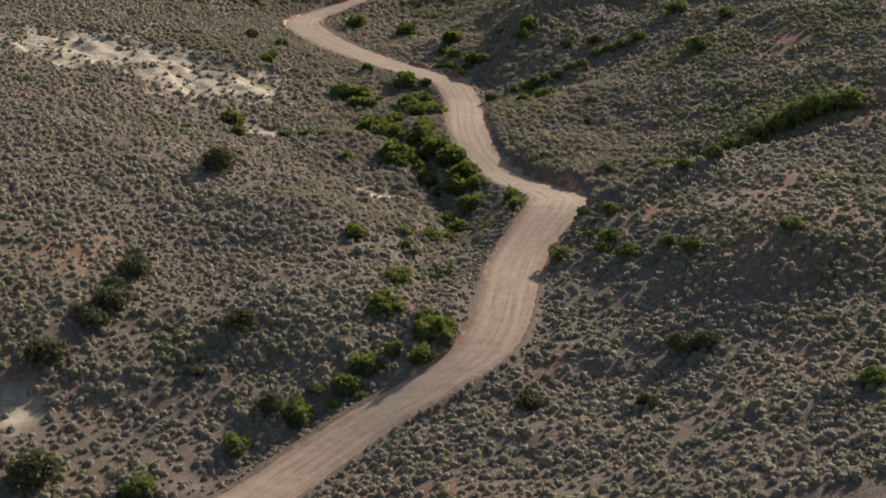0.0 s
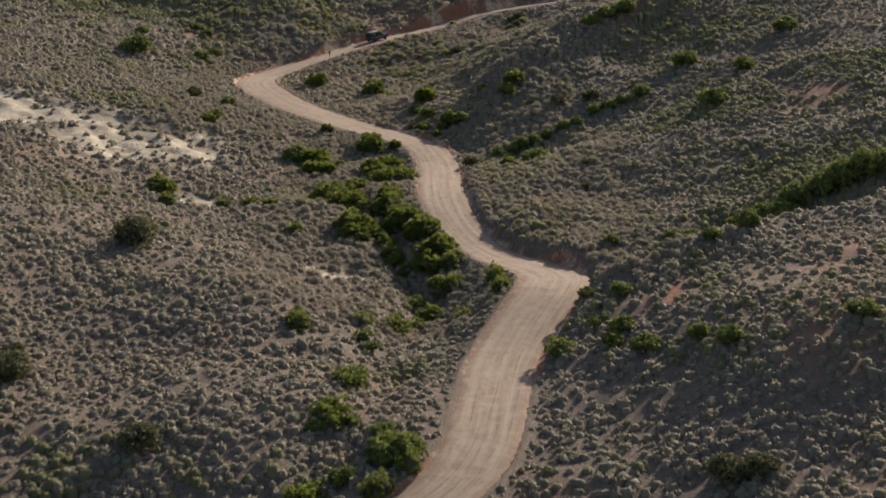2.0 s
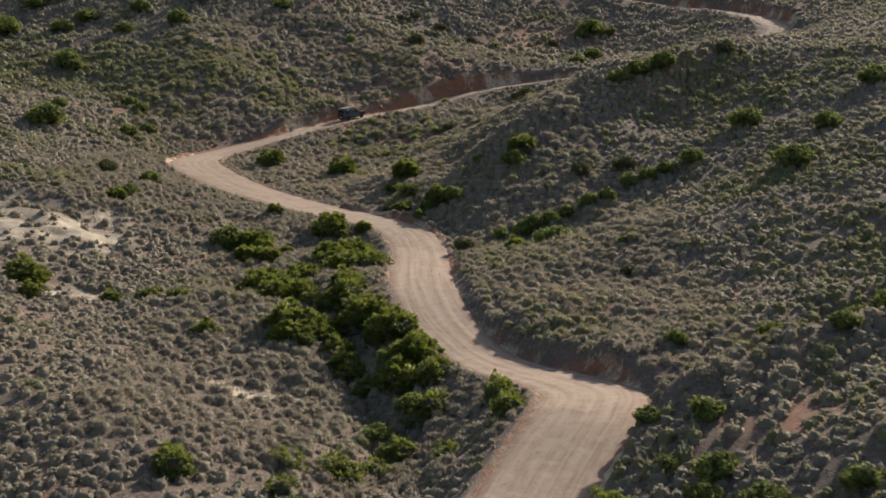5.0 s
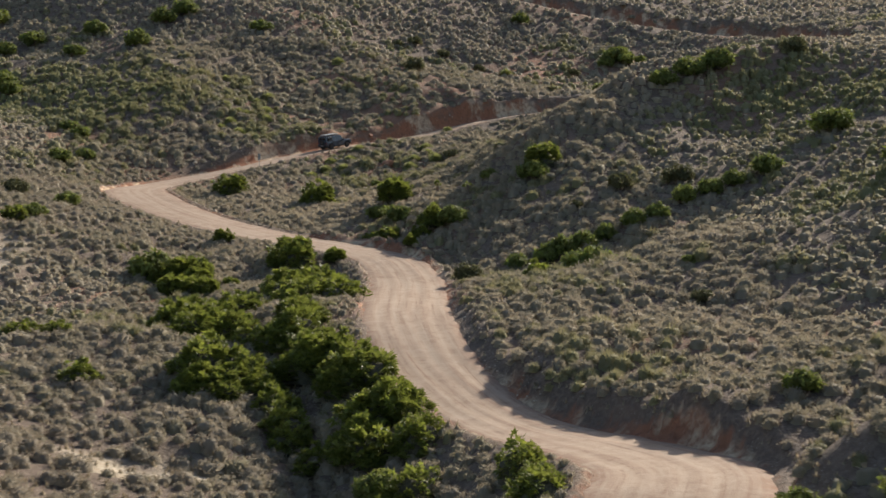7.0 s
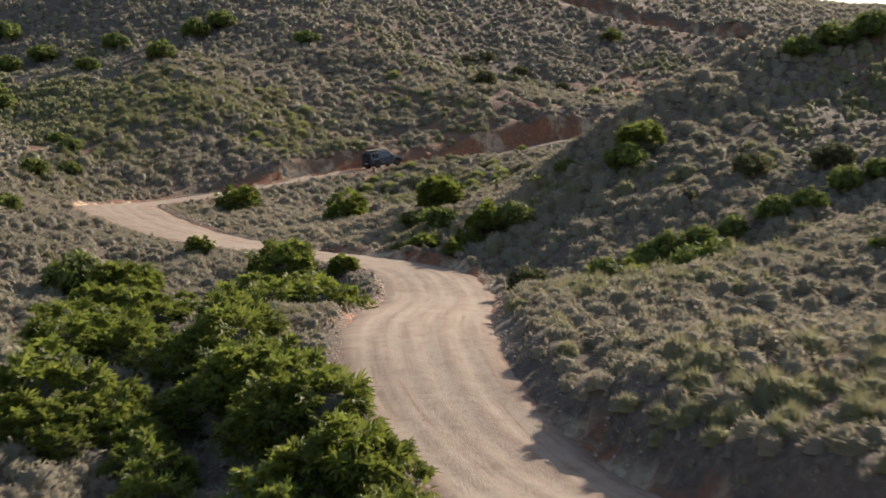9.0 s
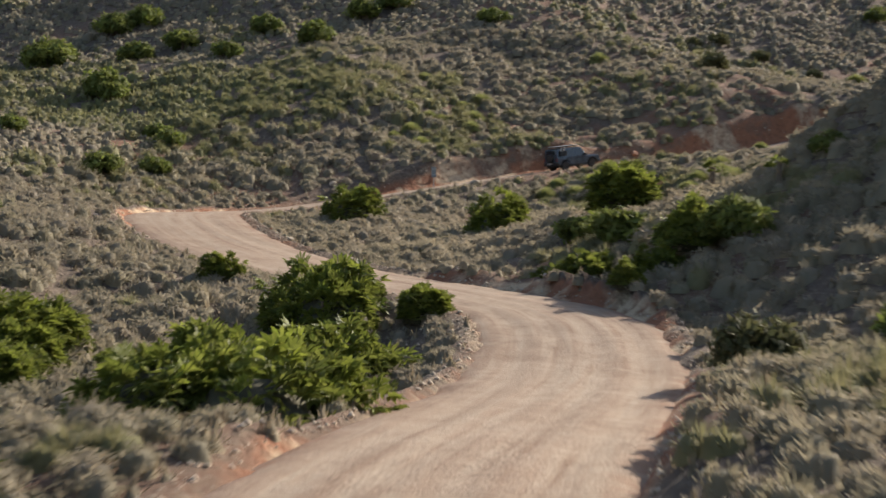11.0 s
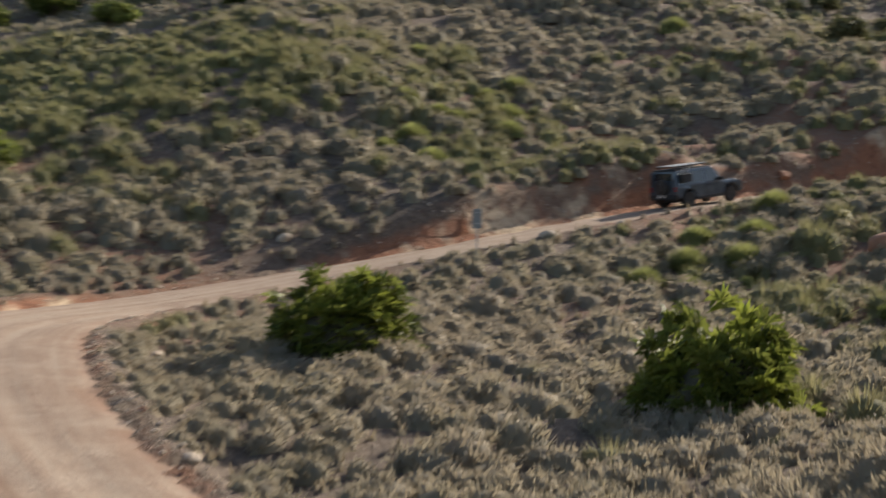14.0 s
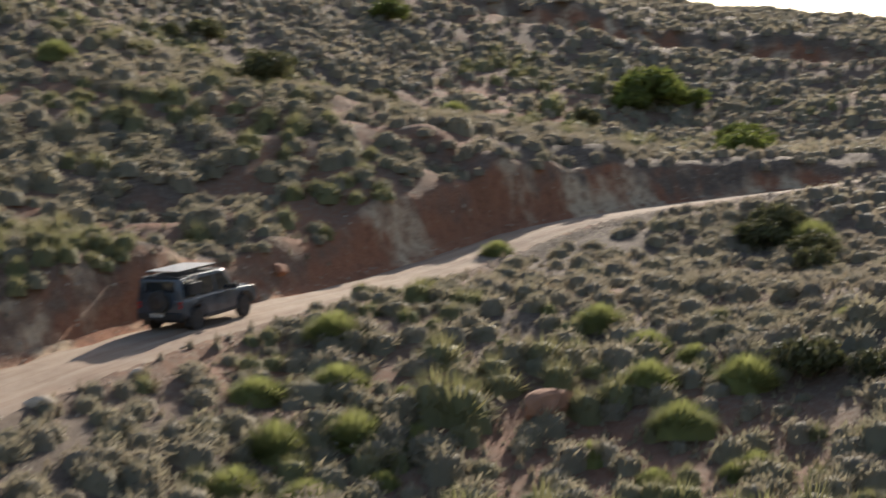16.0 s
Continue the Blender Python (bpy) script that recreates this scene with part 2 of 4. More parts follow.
def crease(x, y):
    """Sharper landforms: three spurs that fall away behind their crests, and the gully where the palms grow."""
    out = np.zeros_like(x)
    ease = lambda t: np.clip(t, 0, 1) ** 2 * (3 - 2 * np.clip(t, 0, 1))
    for (px, py), (qx, qy), drop, back, wide, crest in (((10, 233), (50, 261), 3.6, 8, 17, 1.1), ((20, 125), (56, 137), 3.4, 6, 9, 0.9), ((14, 189), (52, 204), 1.2, 6, 9, 0.1)):
        far = math.hypot(qx - px, qy - py)
        u, v = (qx - px) / far, (qy - py) / far
        a, d = (x - px) * u + (y - py) * v, -(x - px) * v + (y - py) * u
        d = d + 1.2 * np.sin(a / 5.0) + 0.8 * np.sin(a / 2.3 + 1)
        ends = ease((a + 4) / 9) * ease((far + 25 - a) / 20)
        out -= drop * ends * ease((d + 1) / back) * (1 - ease((d - back) / (1.6 * wide)))
        out += crest * ends * np.exp(-((d / 4.5) ** 2))
    bed = ((-14, 186), (-8, 172), (-3, 160), (1, 150), (3, 138), (-1, 120), (-3, 98), (-10, 77), (-24, 62))
    best = np.full_like(x, 1e9)
    for (px, py), (qx, qy) in zip(bed, bed[1:]):
        far = (qx - px) ** 2 + (qy - py) ** 2
        t = np.clip(((x - px) * (qx - px) + (y - py) * (qy - py)) / far, 0, 1)
        best = np.minimum(best, np.hypot(x - px - t * (qx - px), y - py - t * (qy - py)))
    return out - 1.3 * np.exp(-((best / 3.2) ** 2))


def relief(x, y):
    """The hills as they were before the road."""
    cx, cy = np.clip(x, -89, 125), np.clip(y, 21, 414)
    h = weave(RELIEF_NEAR + RELIEF_FAR, (cx + 126) / 36, (cy + 16) / 36) + weave(KNOLLS_NEAR + KNOLLS_MID + KNOLLS_FAR, (cx + 88) / 18, (cy - 40) / 18)
    h = h + crease(cx, cy)
    over = np.maximum(y - 414, 0)
    h = h + np.where(over < 80, 0.152 * over, 12.2 - np.minimum(0.08 * (over - 80), 40))
    side = np.maximum(-89 - x, 0) + np.maximum(x - 125, 0)
    h = h + np.minimum(side * 0.12, 30) + np.minimum(np.maximum(21 - y, 0) * 0.02, 8)
    return h


def bumps(x, y):
    return 0.5 * vnoise(x / 9, y / 9, 1) + 0.28 * vnoise(x / 3.7, y / 3.7, 2) + 0.10 * vnoise(x / 1.3, y / 1.3, 3)


# ---- road: centre line and half width ----
ROAD_LOW = (
    (-62, 0), (-42, 26), (-28, 45), (-18.8, 55.9), (-13.5, 63.5), (-8, 70), (-1.7, 75.5), (3.6, 81.4), (6.4, 89.3), (7.8, 99),
    (9.2, 108.5), (11.4, 116.5), (13.4, 122.3), (15.3, 127.8), (16.3, 134.5), (14.0, 142.0), (10.2, 149.5), (7.4, 156),
    (5.2, 163.5), (3.9, 174.5), (3.6, 188), (3.4, 199), (1.6, 209.5), (-2.6, 216.5),
)
ROAD_HIGH = (
    (-8.6, 224), (-16.4, 235), (-24.3, 246), (-29.7, 257.5), (-29.8, 267.5), (-25.2, 276.5), (-19.0, 283.4), (-11.2, 292.5),
    (-1.4, 302.8), (7.5, 311), (15, 316.2), (26, 320.4), (36, 321.6), (46, 324.6), (56, 324.5), (66, 326), (72, 335), (71, 350),
    (66, 365), (53, 376.5), (43, 382), (33, 386), (23, 389), (13, 395), (-2, 409), (-24, 424), (-60, 440),
)
knots = np.array(ROAD_LOW + ROAD_HIGH, float)


def glide(points, step=0.5):
    """A curve through the points, in even steps."""
    p = np.vstack([2 * points[0] - points[1], points, 2 * points[-1] - points[-2]])
    out = []
    for i in range(1, len(p) - 2):
        t = np.linspace(0, 1, 41)[:-1, None]
        a, b, c, d = p[i - 1], p[i], p[i + 1], p[i + 2]
        out.append(0.5 * (2 * b + (c - a) * t + (2 * a - 5 * b + 4 * c - d) * t**2 + (3 * b - a - 3 * c + d) * t**3))
    out = np.vstack(out)
    far = np.r_[0, np.cumsum(np.linalg.norm(np.diff(out, axis=0), axis=1))]
    s = np.arange(0, far[-1], step)
    return np.stack([np.interp(s, far, out[:, n]) for n in range(2)], 1), s


line, along = glide(knots)
tangent = np.gradient(line, axis=0)
tangent /= np.linalg.norm(tangent, axis=1)[:, None]
aside = np.stack([-tangent[:, 1], tangent[:, 0]], 1)
half = np.interp(along, *np.array([(along[np.argmin(np.hypot(line[:, 0] - x, line[:, 1] - y))], w) for x, y, w in (
    (-42, 26, 3.5), (3.6, 81.4, 3.4), (9.2, 108.5, 3.5), (16.3, 134.5, 4.0), (10.2, 149.5, 3.0), (3.9, 174.5, 3.2), (1.6, 209.5, 3.1),
    (-8.6, 224, 3.4), (-24.3, 246, 3.9), (-29.2, 257, 3.9), (-25.2, 276.5, 2.9), (-19, 283.4, 2.3), (7.5, 311, 2.1), (26, 320.4, 2.3), (66, 326, 3.0), (53, 376.5, 2.2))]).T)
level = relief(line[:, 0], line[:, 1])
window = np.hanning(41) / np.hanning(41).sum()
level = np.convolve(np.pad(level, 20, "edge"), window, "valid")


def stretch(rows):
    """A value along the road from (x, y, value) marks."""
    at = sorted((along[np.argmin(np.hypot(line[:, 0] - x, line[:, 1] - y))], v) for x, y, v in rows)
    return np.interp(along, [a for a, _ in at], [v for _, v in at])


# how much higher the hillside stands right beside the cutting
bank_left = stretch(((-8.6, 224, 0.0), (-24.3, 246, -0.3), (-29.5, 258, -0.9), (-29.8, 267, -0.6), (-24, 276.5, 0.2), (-19, 283.4, 1.0), (-11, 292.5, 1.4), (-3, 301, 1.4), (4, 308, 1.5), (15, 316, 1.6), (26, 320, 1.2), (36, 321, 0.5), (53, 376, 1.0)))
bank_right = stretch(((11, 116, 0.0), (15, 128, 0.5), (16.3, 134.5, 0.7), (10.2, 149.5, 0.8), (5.2, 163.5, 0.7), (3.6, 188, 0.3), (3.4, 199, -0.8), (1.6, 209.5, -1.3), (-2.6, 216, -1.1), (-8.6, 224, -0.4), (-23, 246, 0.2), (-28, 257, 0.0), (43, 382, 1.5), (13, 395, 1.5)))


def to_road(x, y):
    """For each place: metres from the road's centre line (left positive), the nearest step of it."""
    gap, near = np.full(x.shape, 1e9), np.zeros(x.shape, int)
    coarse = line[::2]
    inside = np.flatnonzero((x > -110) & (x < 130) & (y > -40) & (y < 470))
    for part_ in np.array_split(inside, max(1, len(inside) // 8000)):
        d = (x[part_, None] - coarse[None, :, 0]) ** 2 + (y[part_, None] - coarse[None, :, 1]) ** 2
        n = d.argmin(1)
        near[part_], gap[part_] = n * 2, np.sqrt(d[np.arange(len(part_)), n])
    off = (x - line[near, 0]) * aside[near, 0] + (y - line[near, 1]) * aside[near, 1]
    return np.where(gap < 60, np.sign(off) * np.maximum(np.abs(off), gap * 0.98), gap), near


def bare(x, y):
    """Pale bare patches: the sandy scar on the west side and two small ones."""
    out = np.zeros_like(x)
    for px, py, rx, ry, turn in ((-62, 206, 21, 13, 0.15), (-46, 196, 9, 11, 0.3), (-34, 202, 5, 11, -0.3), (-9, 146, 5, 2.5, 0.5), (-46, 73, 3, 4, 0.0), (-31, 176, 4, 4, 0)):
        u, v = (x - px) * math.cos(turn) + (y - py) * math.sin(turn), -(x - px) * math.sin(turn) + (y - py) * math.cos(turn)
        out = np.maximum(out, np.clip(1.6 - 1.2 * np.hypot(u / rx, v / ry) + 0.5 * vnoise(x / 2.6, y / 2.6, 21), 0, 1))
    return out


def ground(x, y):
    """Height of the ground, with how far it is cut and the distance past the road's edge."""
    x, y = np.asarray(x, float), np.asarray(y, float)
    off, near = to_road(x, y)
    past = np.abs(off) - half[near]
    h = relief(x, y) + bumps(x, y) - 1.1 * bare(x, y) * (1 - np.abs(vnoise(x / 4.2 + y / 9, y / 7, 23)))
    uphill = np.where(off > 0, bank_left[near], bank_right[near]) * np.clip((past - 0.45) / 0.8, 0, 1)
    h = h + uphill * np.exp(-np.maximum(past - 3, 0) / 9) * (1 + 0.45 * vnoise(x / 2.7, y / 2.7, 9))
    z = level[near]
    rough = 0.22 * vnoise(x / 0.9, y / 0.9, 7) + 0.5 * vnoise(x / 3.1, y / 3.1, 8)
    d = np.maximum(past, 0)
    lip = 0.16 * np.exp(-((past - 0.25) / 0.3) ** 2)
    crag = np.abs(vnoise(along[near] / 2.3, off * 0.25, 17)) + 0.5 * np.abs(vnoise(along[near] / 5.5, off * 0.1, 19)) + 0.5 * np.abs(vnoise(along[near] / 0.9, off * 0.5, 18))
    top = z + lip + np.maximum(d - 0.5, 0) * (1.7 + 3.2 * crag) + 0.15 * np.minimum(d, 0.5)
    low = z + lip - np.maximum(d - 0.6, 0) * (0.55 + 0.2 * rough)
    shaped = np.clip(h, low, top)
    cut = np.where(past < 22, np.clip((h - top) * 1.2, 0, 1) + np.clip(0.3 * (low - h), 0, 0.2), 0) + np.clip(1 - d / 0.9, 0, 1) * 0.24
    cut = cut + 0.5 * np.clip(uphill / 1.2, 0, 1) * np.clip((1.3 + 0.45 * uphill - past) / 0.7, 0, 1)
    shaped = np.where(past < 0, z - 0.14, shaped)
    return shaped, np.clip(cut * (past < 22), 0, 1), past


def spot(x, y):
    return float(ground(np.array([x]), np.array([y]))[0][0])


def mesh_from(name, verts, faces, material, smooth=False, attributes=()):
    """A mesh from arrays of places and of triangles or quads."""
    me = bpy.data.meshes.new(name)
    n, sides = faces.shape
    me.vertices.add(len(verts))
    me.vertices.foreach_set("co", np.ascontiguousarray(verts, np.float32).ravel())
    me.loops.add(n * sides)
    me.loops.foreach_set("vertex_index", np.ascontiguousarray(faces, np.int32).ravel())
    me.polygons.add(n)
    me.polygons.foreach_set("loop_start", np.arange(0, n * sides, sides, dtype=np.int32))
    me.polygons.foreach_set("use_smooth", np.full(n, smooth))
    me.update(calc_edges=True)
    for key, values in attributes:
        me.attributes.new(key, "FLOAT", "POINT").data.foreach_set("value", np.ascontiguousarray(values, np.float32))
    me.materials.append(material)
    return me


def lattice(nx, ny):
    i = np.arange(nx * ny).reshape(ny, nx)
    return np.stack([i[:-1, :-1], i[:-1, 1:], i[1:, 1:], i[1:, :-1]], -1).reshape(-1, 4)


def red_earth(x, y):
    """Reddish bare earth on the east slopes and above the far cutting."""
    out = np.zeros_like(x)
    for px, py, rx, ry in ((26.2, 114.3, 4, 4), (58, 186, 5, 8), (24, 350, 9, 14), (8, 322, 4, 7), (-1, 281, 3, 3), (-12, 309, 9, 2.5)):
        out = np.maximum(out, np.clip(1.4 - np.hypot((x - px) / rx, (y - py) / ry) + 0.4 * vnoise(x / 2, y / 2, 27), 0, 1))
    return out


def build_ground():
    xs = np.r_[-3000, -1800, -1000, -600, -380, -260, -190, np.arange(-150, -100, 3.0), np.arange(-100, -36, 0.72), np.arange(-36, 30, 0.42), np.arange(30, 100, 0.72), np.arange(100, 150, 3.0), 190, 260, 380, 600, 1000, 1800, 3000]
    ys = np.r_[-3000, -1600, -800, -400, -200, -100, np.arange(-50, 36, 4.0), np.arange(36, 118, 0.72), np.arange(118, 206, 0.6), np.arange(206, 326, 0.45), np.arange(326, 345, 0.7), np.arange(345, 440, 1.4), np.arange(440, 512, 3.0), 560, 700, 1000, 1600, 3000]
    x, y = (a.ravel() for a in np.meshgrid(xs, ys))
    z, cut, past = ground(x, y)
    tagged(new("ground", mesh_from("ground", np.stack([x, y, z], 1), lattice(len(xs), len(ys)), GROUND, True, (("cut", cut), ("sand", bare(x, y)), ("red", red_earth(x, y))))),
           "dry stony hillside ground with red earth cuttings beside the road", "ground", kind="structure")


def build_road():
    n = 19
    u = np.linspace(-1, 1, n)
    w = half[:, None] + 0.22 * vnoise(along / 1.7, along * 0, 11)[:, None] + 0.15
    x, y = (line[:, None, k] + aside[:, None, k] * (u * w) for k in range(2))
    m = u * w
    drift = 0.5 * vnoise(along / 18, along * 0 + 3, 12)[:, None]
    rut = sum(np.exp(-(((m - drift - c) / 0.38) ** 2)) for c in (-1.75, -0.35, 0.75, 1.9))
    z = level[:, None] + 0.10 * (1 - u**2) - 0.07 * rut + 0.02 * vnoise(x / 1.1, y / 1.1, 13) - 0.12 * np.abs(u) ** 10
    verge = np.clip(np.abs(u) * 4 - 3, 0, 1) + 0 * m
    tagged(new("road", mesh_from("road", np.stack([x, y, z], -1).reshape(-1, 3), lattice(n, len(line)), ROAD, True, (("rut", rut.ravel()), ("verge", verge.ravel()), ("across", m.ravel()), ("along", (along[:, None] + 0 * m).ravel())))),
           "winding pale brown dirt road with wheel ruts", "road", kind="structure")


build_ground()
build_road()

# ---- plants ----


def dome(rng, sides, rings, radius, height, rough):
    """A low uneven mound, closed at the top, open below."""
    verts = [[0, 0, height * rng.uniform(0.85, 1.05)]]
    lump = 1 + 0.2 * np.sin(np.arange(sides) * rng.integers(1, 3) * 2 * np.pi / sides + rng.uniform(0, 6))
    for k in range(1, rings + 1):
        up = math.cos(0.5 * math.pi * k / rings)
        out = math.sin(0.5 * math.pi * min(k / rings, 0.92))
        for i in range(sides):
            a = 2 * math.pi * (i + 0.5 * (k % 2)) / sides
            w = rng.uniform(1 - rough, 1 + rough) * lump[i]
            verts.append([math.cos(a) * radius * out * w, math.sin(a) * radius * out * w, height * up * rng.uniform(1 - rough, 1 + rough) - (0.14 if k == rings else 0)])
    faces = [(0, 1 + i, 1 + (i + 1) % sides) for i in range(sides)]
    for k in range(rings - 1):
        p, q = 1 + k * sides, 1 + (k + 1) * sides
        for i in range(sides):
            j = (i + 1) % sides
            faces += [(p + i, q + i, q + j), (p + i, q + j, p + j)]
    return np.array(verts), np.array(faces)


def sprigs(rng, count, radius, height, length, width, sides, rings):
    """A rounded twiggy shrub: a small lumpy mound hidden in fine twigs that stand out all over it."""
    v, f = dome(rng, sides, rings, radius * 0.78, height * 0.78, 0.2)
    turn, up = rng.uniform(0, 2 * np.pi, count), rng.uniform(0.02, 1, count) ** 0.85
    ring = np.sqrt(np.maximum(1 - up**2, 0.02))
    lump = 1 + 0.16 * np.sin(turn * 2 + rng.uniform(0, 6)) + 0.12 * np.sin(turn * 5 + rng.uniform(0, 6))
    way = np.stack([np.cos(turn) * ring * radius * lump, np.sin(turn) * ring * radius * lump, (0.04 + up) * height], 1)
    core = way * rng.uniform(0.5, 0.85, count)[:, None] + rng.normal(0, 0.12 * radius, (count, 3))
    tip = way * rng.uniform(0.9, 1.07, count)[:, None] + rng.normal(0, 0.3 * length, (count, 3))
    aim = tip - core
    a = np.cross(aim, rng.normal(size=(count, 3)))
    a /= np.linalg.norm(a, axis=1)[:, None]
    w = (width * rng.uniform(0.6, 1.4, count))[:, None]
    out = np.stack([core + a * w, core - a * w, tip], 1).reshape(-1, 3)
    return np.vstack([v, out]), np.vstack([f, np.arange(count * 3).reshape(-1, 3) + len(v)])


def tuft(rng, count, radius, height, width, sides, rings):
    """A grass tussock: a mound of blades that stand out all round it."""
    v, f = dome(rng, sides, rings, radius * 0.72, height * 0.74, 0.12)
    turn, up = rng.uniform(0, 2 * np.pi, count), rng.uniform(0.0, 1, count)
    ring = np.sqrt(np.maximum(1 - up**2, 0.02))
    way = np.stack([np.cos(turn) * ring * radius, np.sin(turn) * ring * radius, (0.12 + 0.95 * up) * height], 1)
    tip = way * rng.uniform(0.9, 1.1, count)[:, None]
    root = way * [0.5, 0.5, 0.45]
    side = np.stack([-np.sin(turn), np.cos(turn), rng.uniform(-0.6, 0.6, count)], 1) * (width * rng.uniform(0.6, 1.3, count))[:, None]
    out = np.stack([root + side, root - side, tip], 1).reshape(-1, 3)
    return np.vstack([v, out]), np.vstack([f, np.arange(count * 3).reshape(-1, 3) + len(v)])


def parched(x, y):
    """How dry the slope is: the crest of the spur, the far ridge and broad patches."""
    p = 0.22 * vnoise(x / 16, y / 16, 71) + 0.16 * vnoise(x / 6, y / 6, 72)
    p = p + 0.5 * np.exp(-(((-(x - 10) * 0.573 + (y - 233) * 0.819 + 3) / 5) ** 2)) * (x > 2) * (x < 60) + 0.45 * np.clip((y - 365) / 60, 0, 1)
    p = p + 0.55 * np.exp(-(((x + 8) / 20) ** 2 + ((y - 236) / 30) ** 2)) + 0.35 * np.exp(-(((x - 12) / 14) ** 2 + ((y - 165) / 32) ** 2))
    return np.clip(p, 0, 0.85)


def strew(name, makers, places, sizes, tints, material, label, category, seed):
    """Many plants as one object: each place takes one of the made shapes."""
    rng = np.random.default_rng(seed)
    x, y = places
    z = ground(x, y)[0]
    pick, turn = rng.integers(0, len(makers), len(x)), rng.uniform(0, 2 * np.pi, len(x))
    verts, faces, tint, dryness, at = [], [], [], [], 0
    dry = parched(x, y)
    for n, (v, f) in enumerate(makers):
        mine = np.flatnonzero(pick == n)
        c, s = np.cos(turn[mine])[:, None], np.sin(turn[mine])[:, None]
        size, tall = sizes[mine][:, None], sizes[mine][:, None] * rng.uniform(0.75, 1.2, (len(mine), 1))
        out = np.stack([(v[:, 0] * c - v[:, 1] * s) * size + x[mine, None], (v[:, 0] * s + v[:, 1] * c) * size + y[mine, None], v[:, 2] * tall + z[mine, None] - 0.03], -1)
        verts.append(out.reshape(-1, 3))
        faces.append((f[None] + (np.arange(len(mine)) * len(v))[:, None, None]).reshape(-1, 3) + at)
        tint.append(np.repeat(tints[mine], len(v)))
        dryness.append(np.repeat(dry[mine], len(v)))
        at += len(mine) * len(v)
    me = mesh_from(name, np.vstack(verts), np.vstack(faces), material, True, (("tint", np.concatenate(tint)), ("parched", np.concatenate(dryness))))
    return tagged(new(name, me), label, category, kind="stuff")


def scatter(step, seed, box):
    rng = np.random.default_rng(seed)
    gx, gy = np.meshgrid(np.arange(box[0], box[1], step), np.arange(box[2], box[3], step))
    x, y = (gx + rng.uniform(-0.48, 0.48, gx.shape) * step).ravel(), (gy + rng.uniform(-0.48, 0.48, gx.shape) * step).ravel()
    return x, y, rng


def near_zone(x, y):
    """The slopes round the hairpin, which are passed closest."""
    return ((x > -44) & (x < 26) & (y > 205) & (y < 342)) | ((x > -20) & (x < 30) & (y > 122) & (y <= 205))


def greenness(x, y):
    """Where the esparto grass stands: the north hill, the east slope and the flat inside the bend."""
    g = 0.35 * vnoise(x / 14, y / 14, 31) + 0.25 * vnoise(x / 5, y / 5, 32)
    for px, py, r, a in ((-34, 305, 22, 0.55), (-62, 318, 26, 0.5), (52, 190, 28, 0.5), (46, 238, 22, 0.6), (44, 148, 9, 0.6), (56, 160, 14, 0.5), (2, 272, 9, 0.3), (34, 100, 24, 0.2), (-46, 82, 16, 0.45)):
        g = g + a * np.exp(-((x - px) ** 2 + (y - py) ** 2) / r**2)
    return g


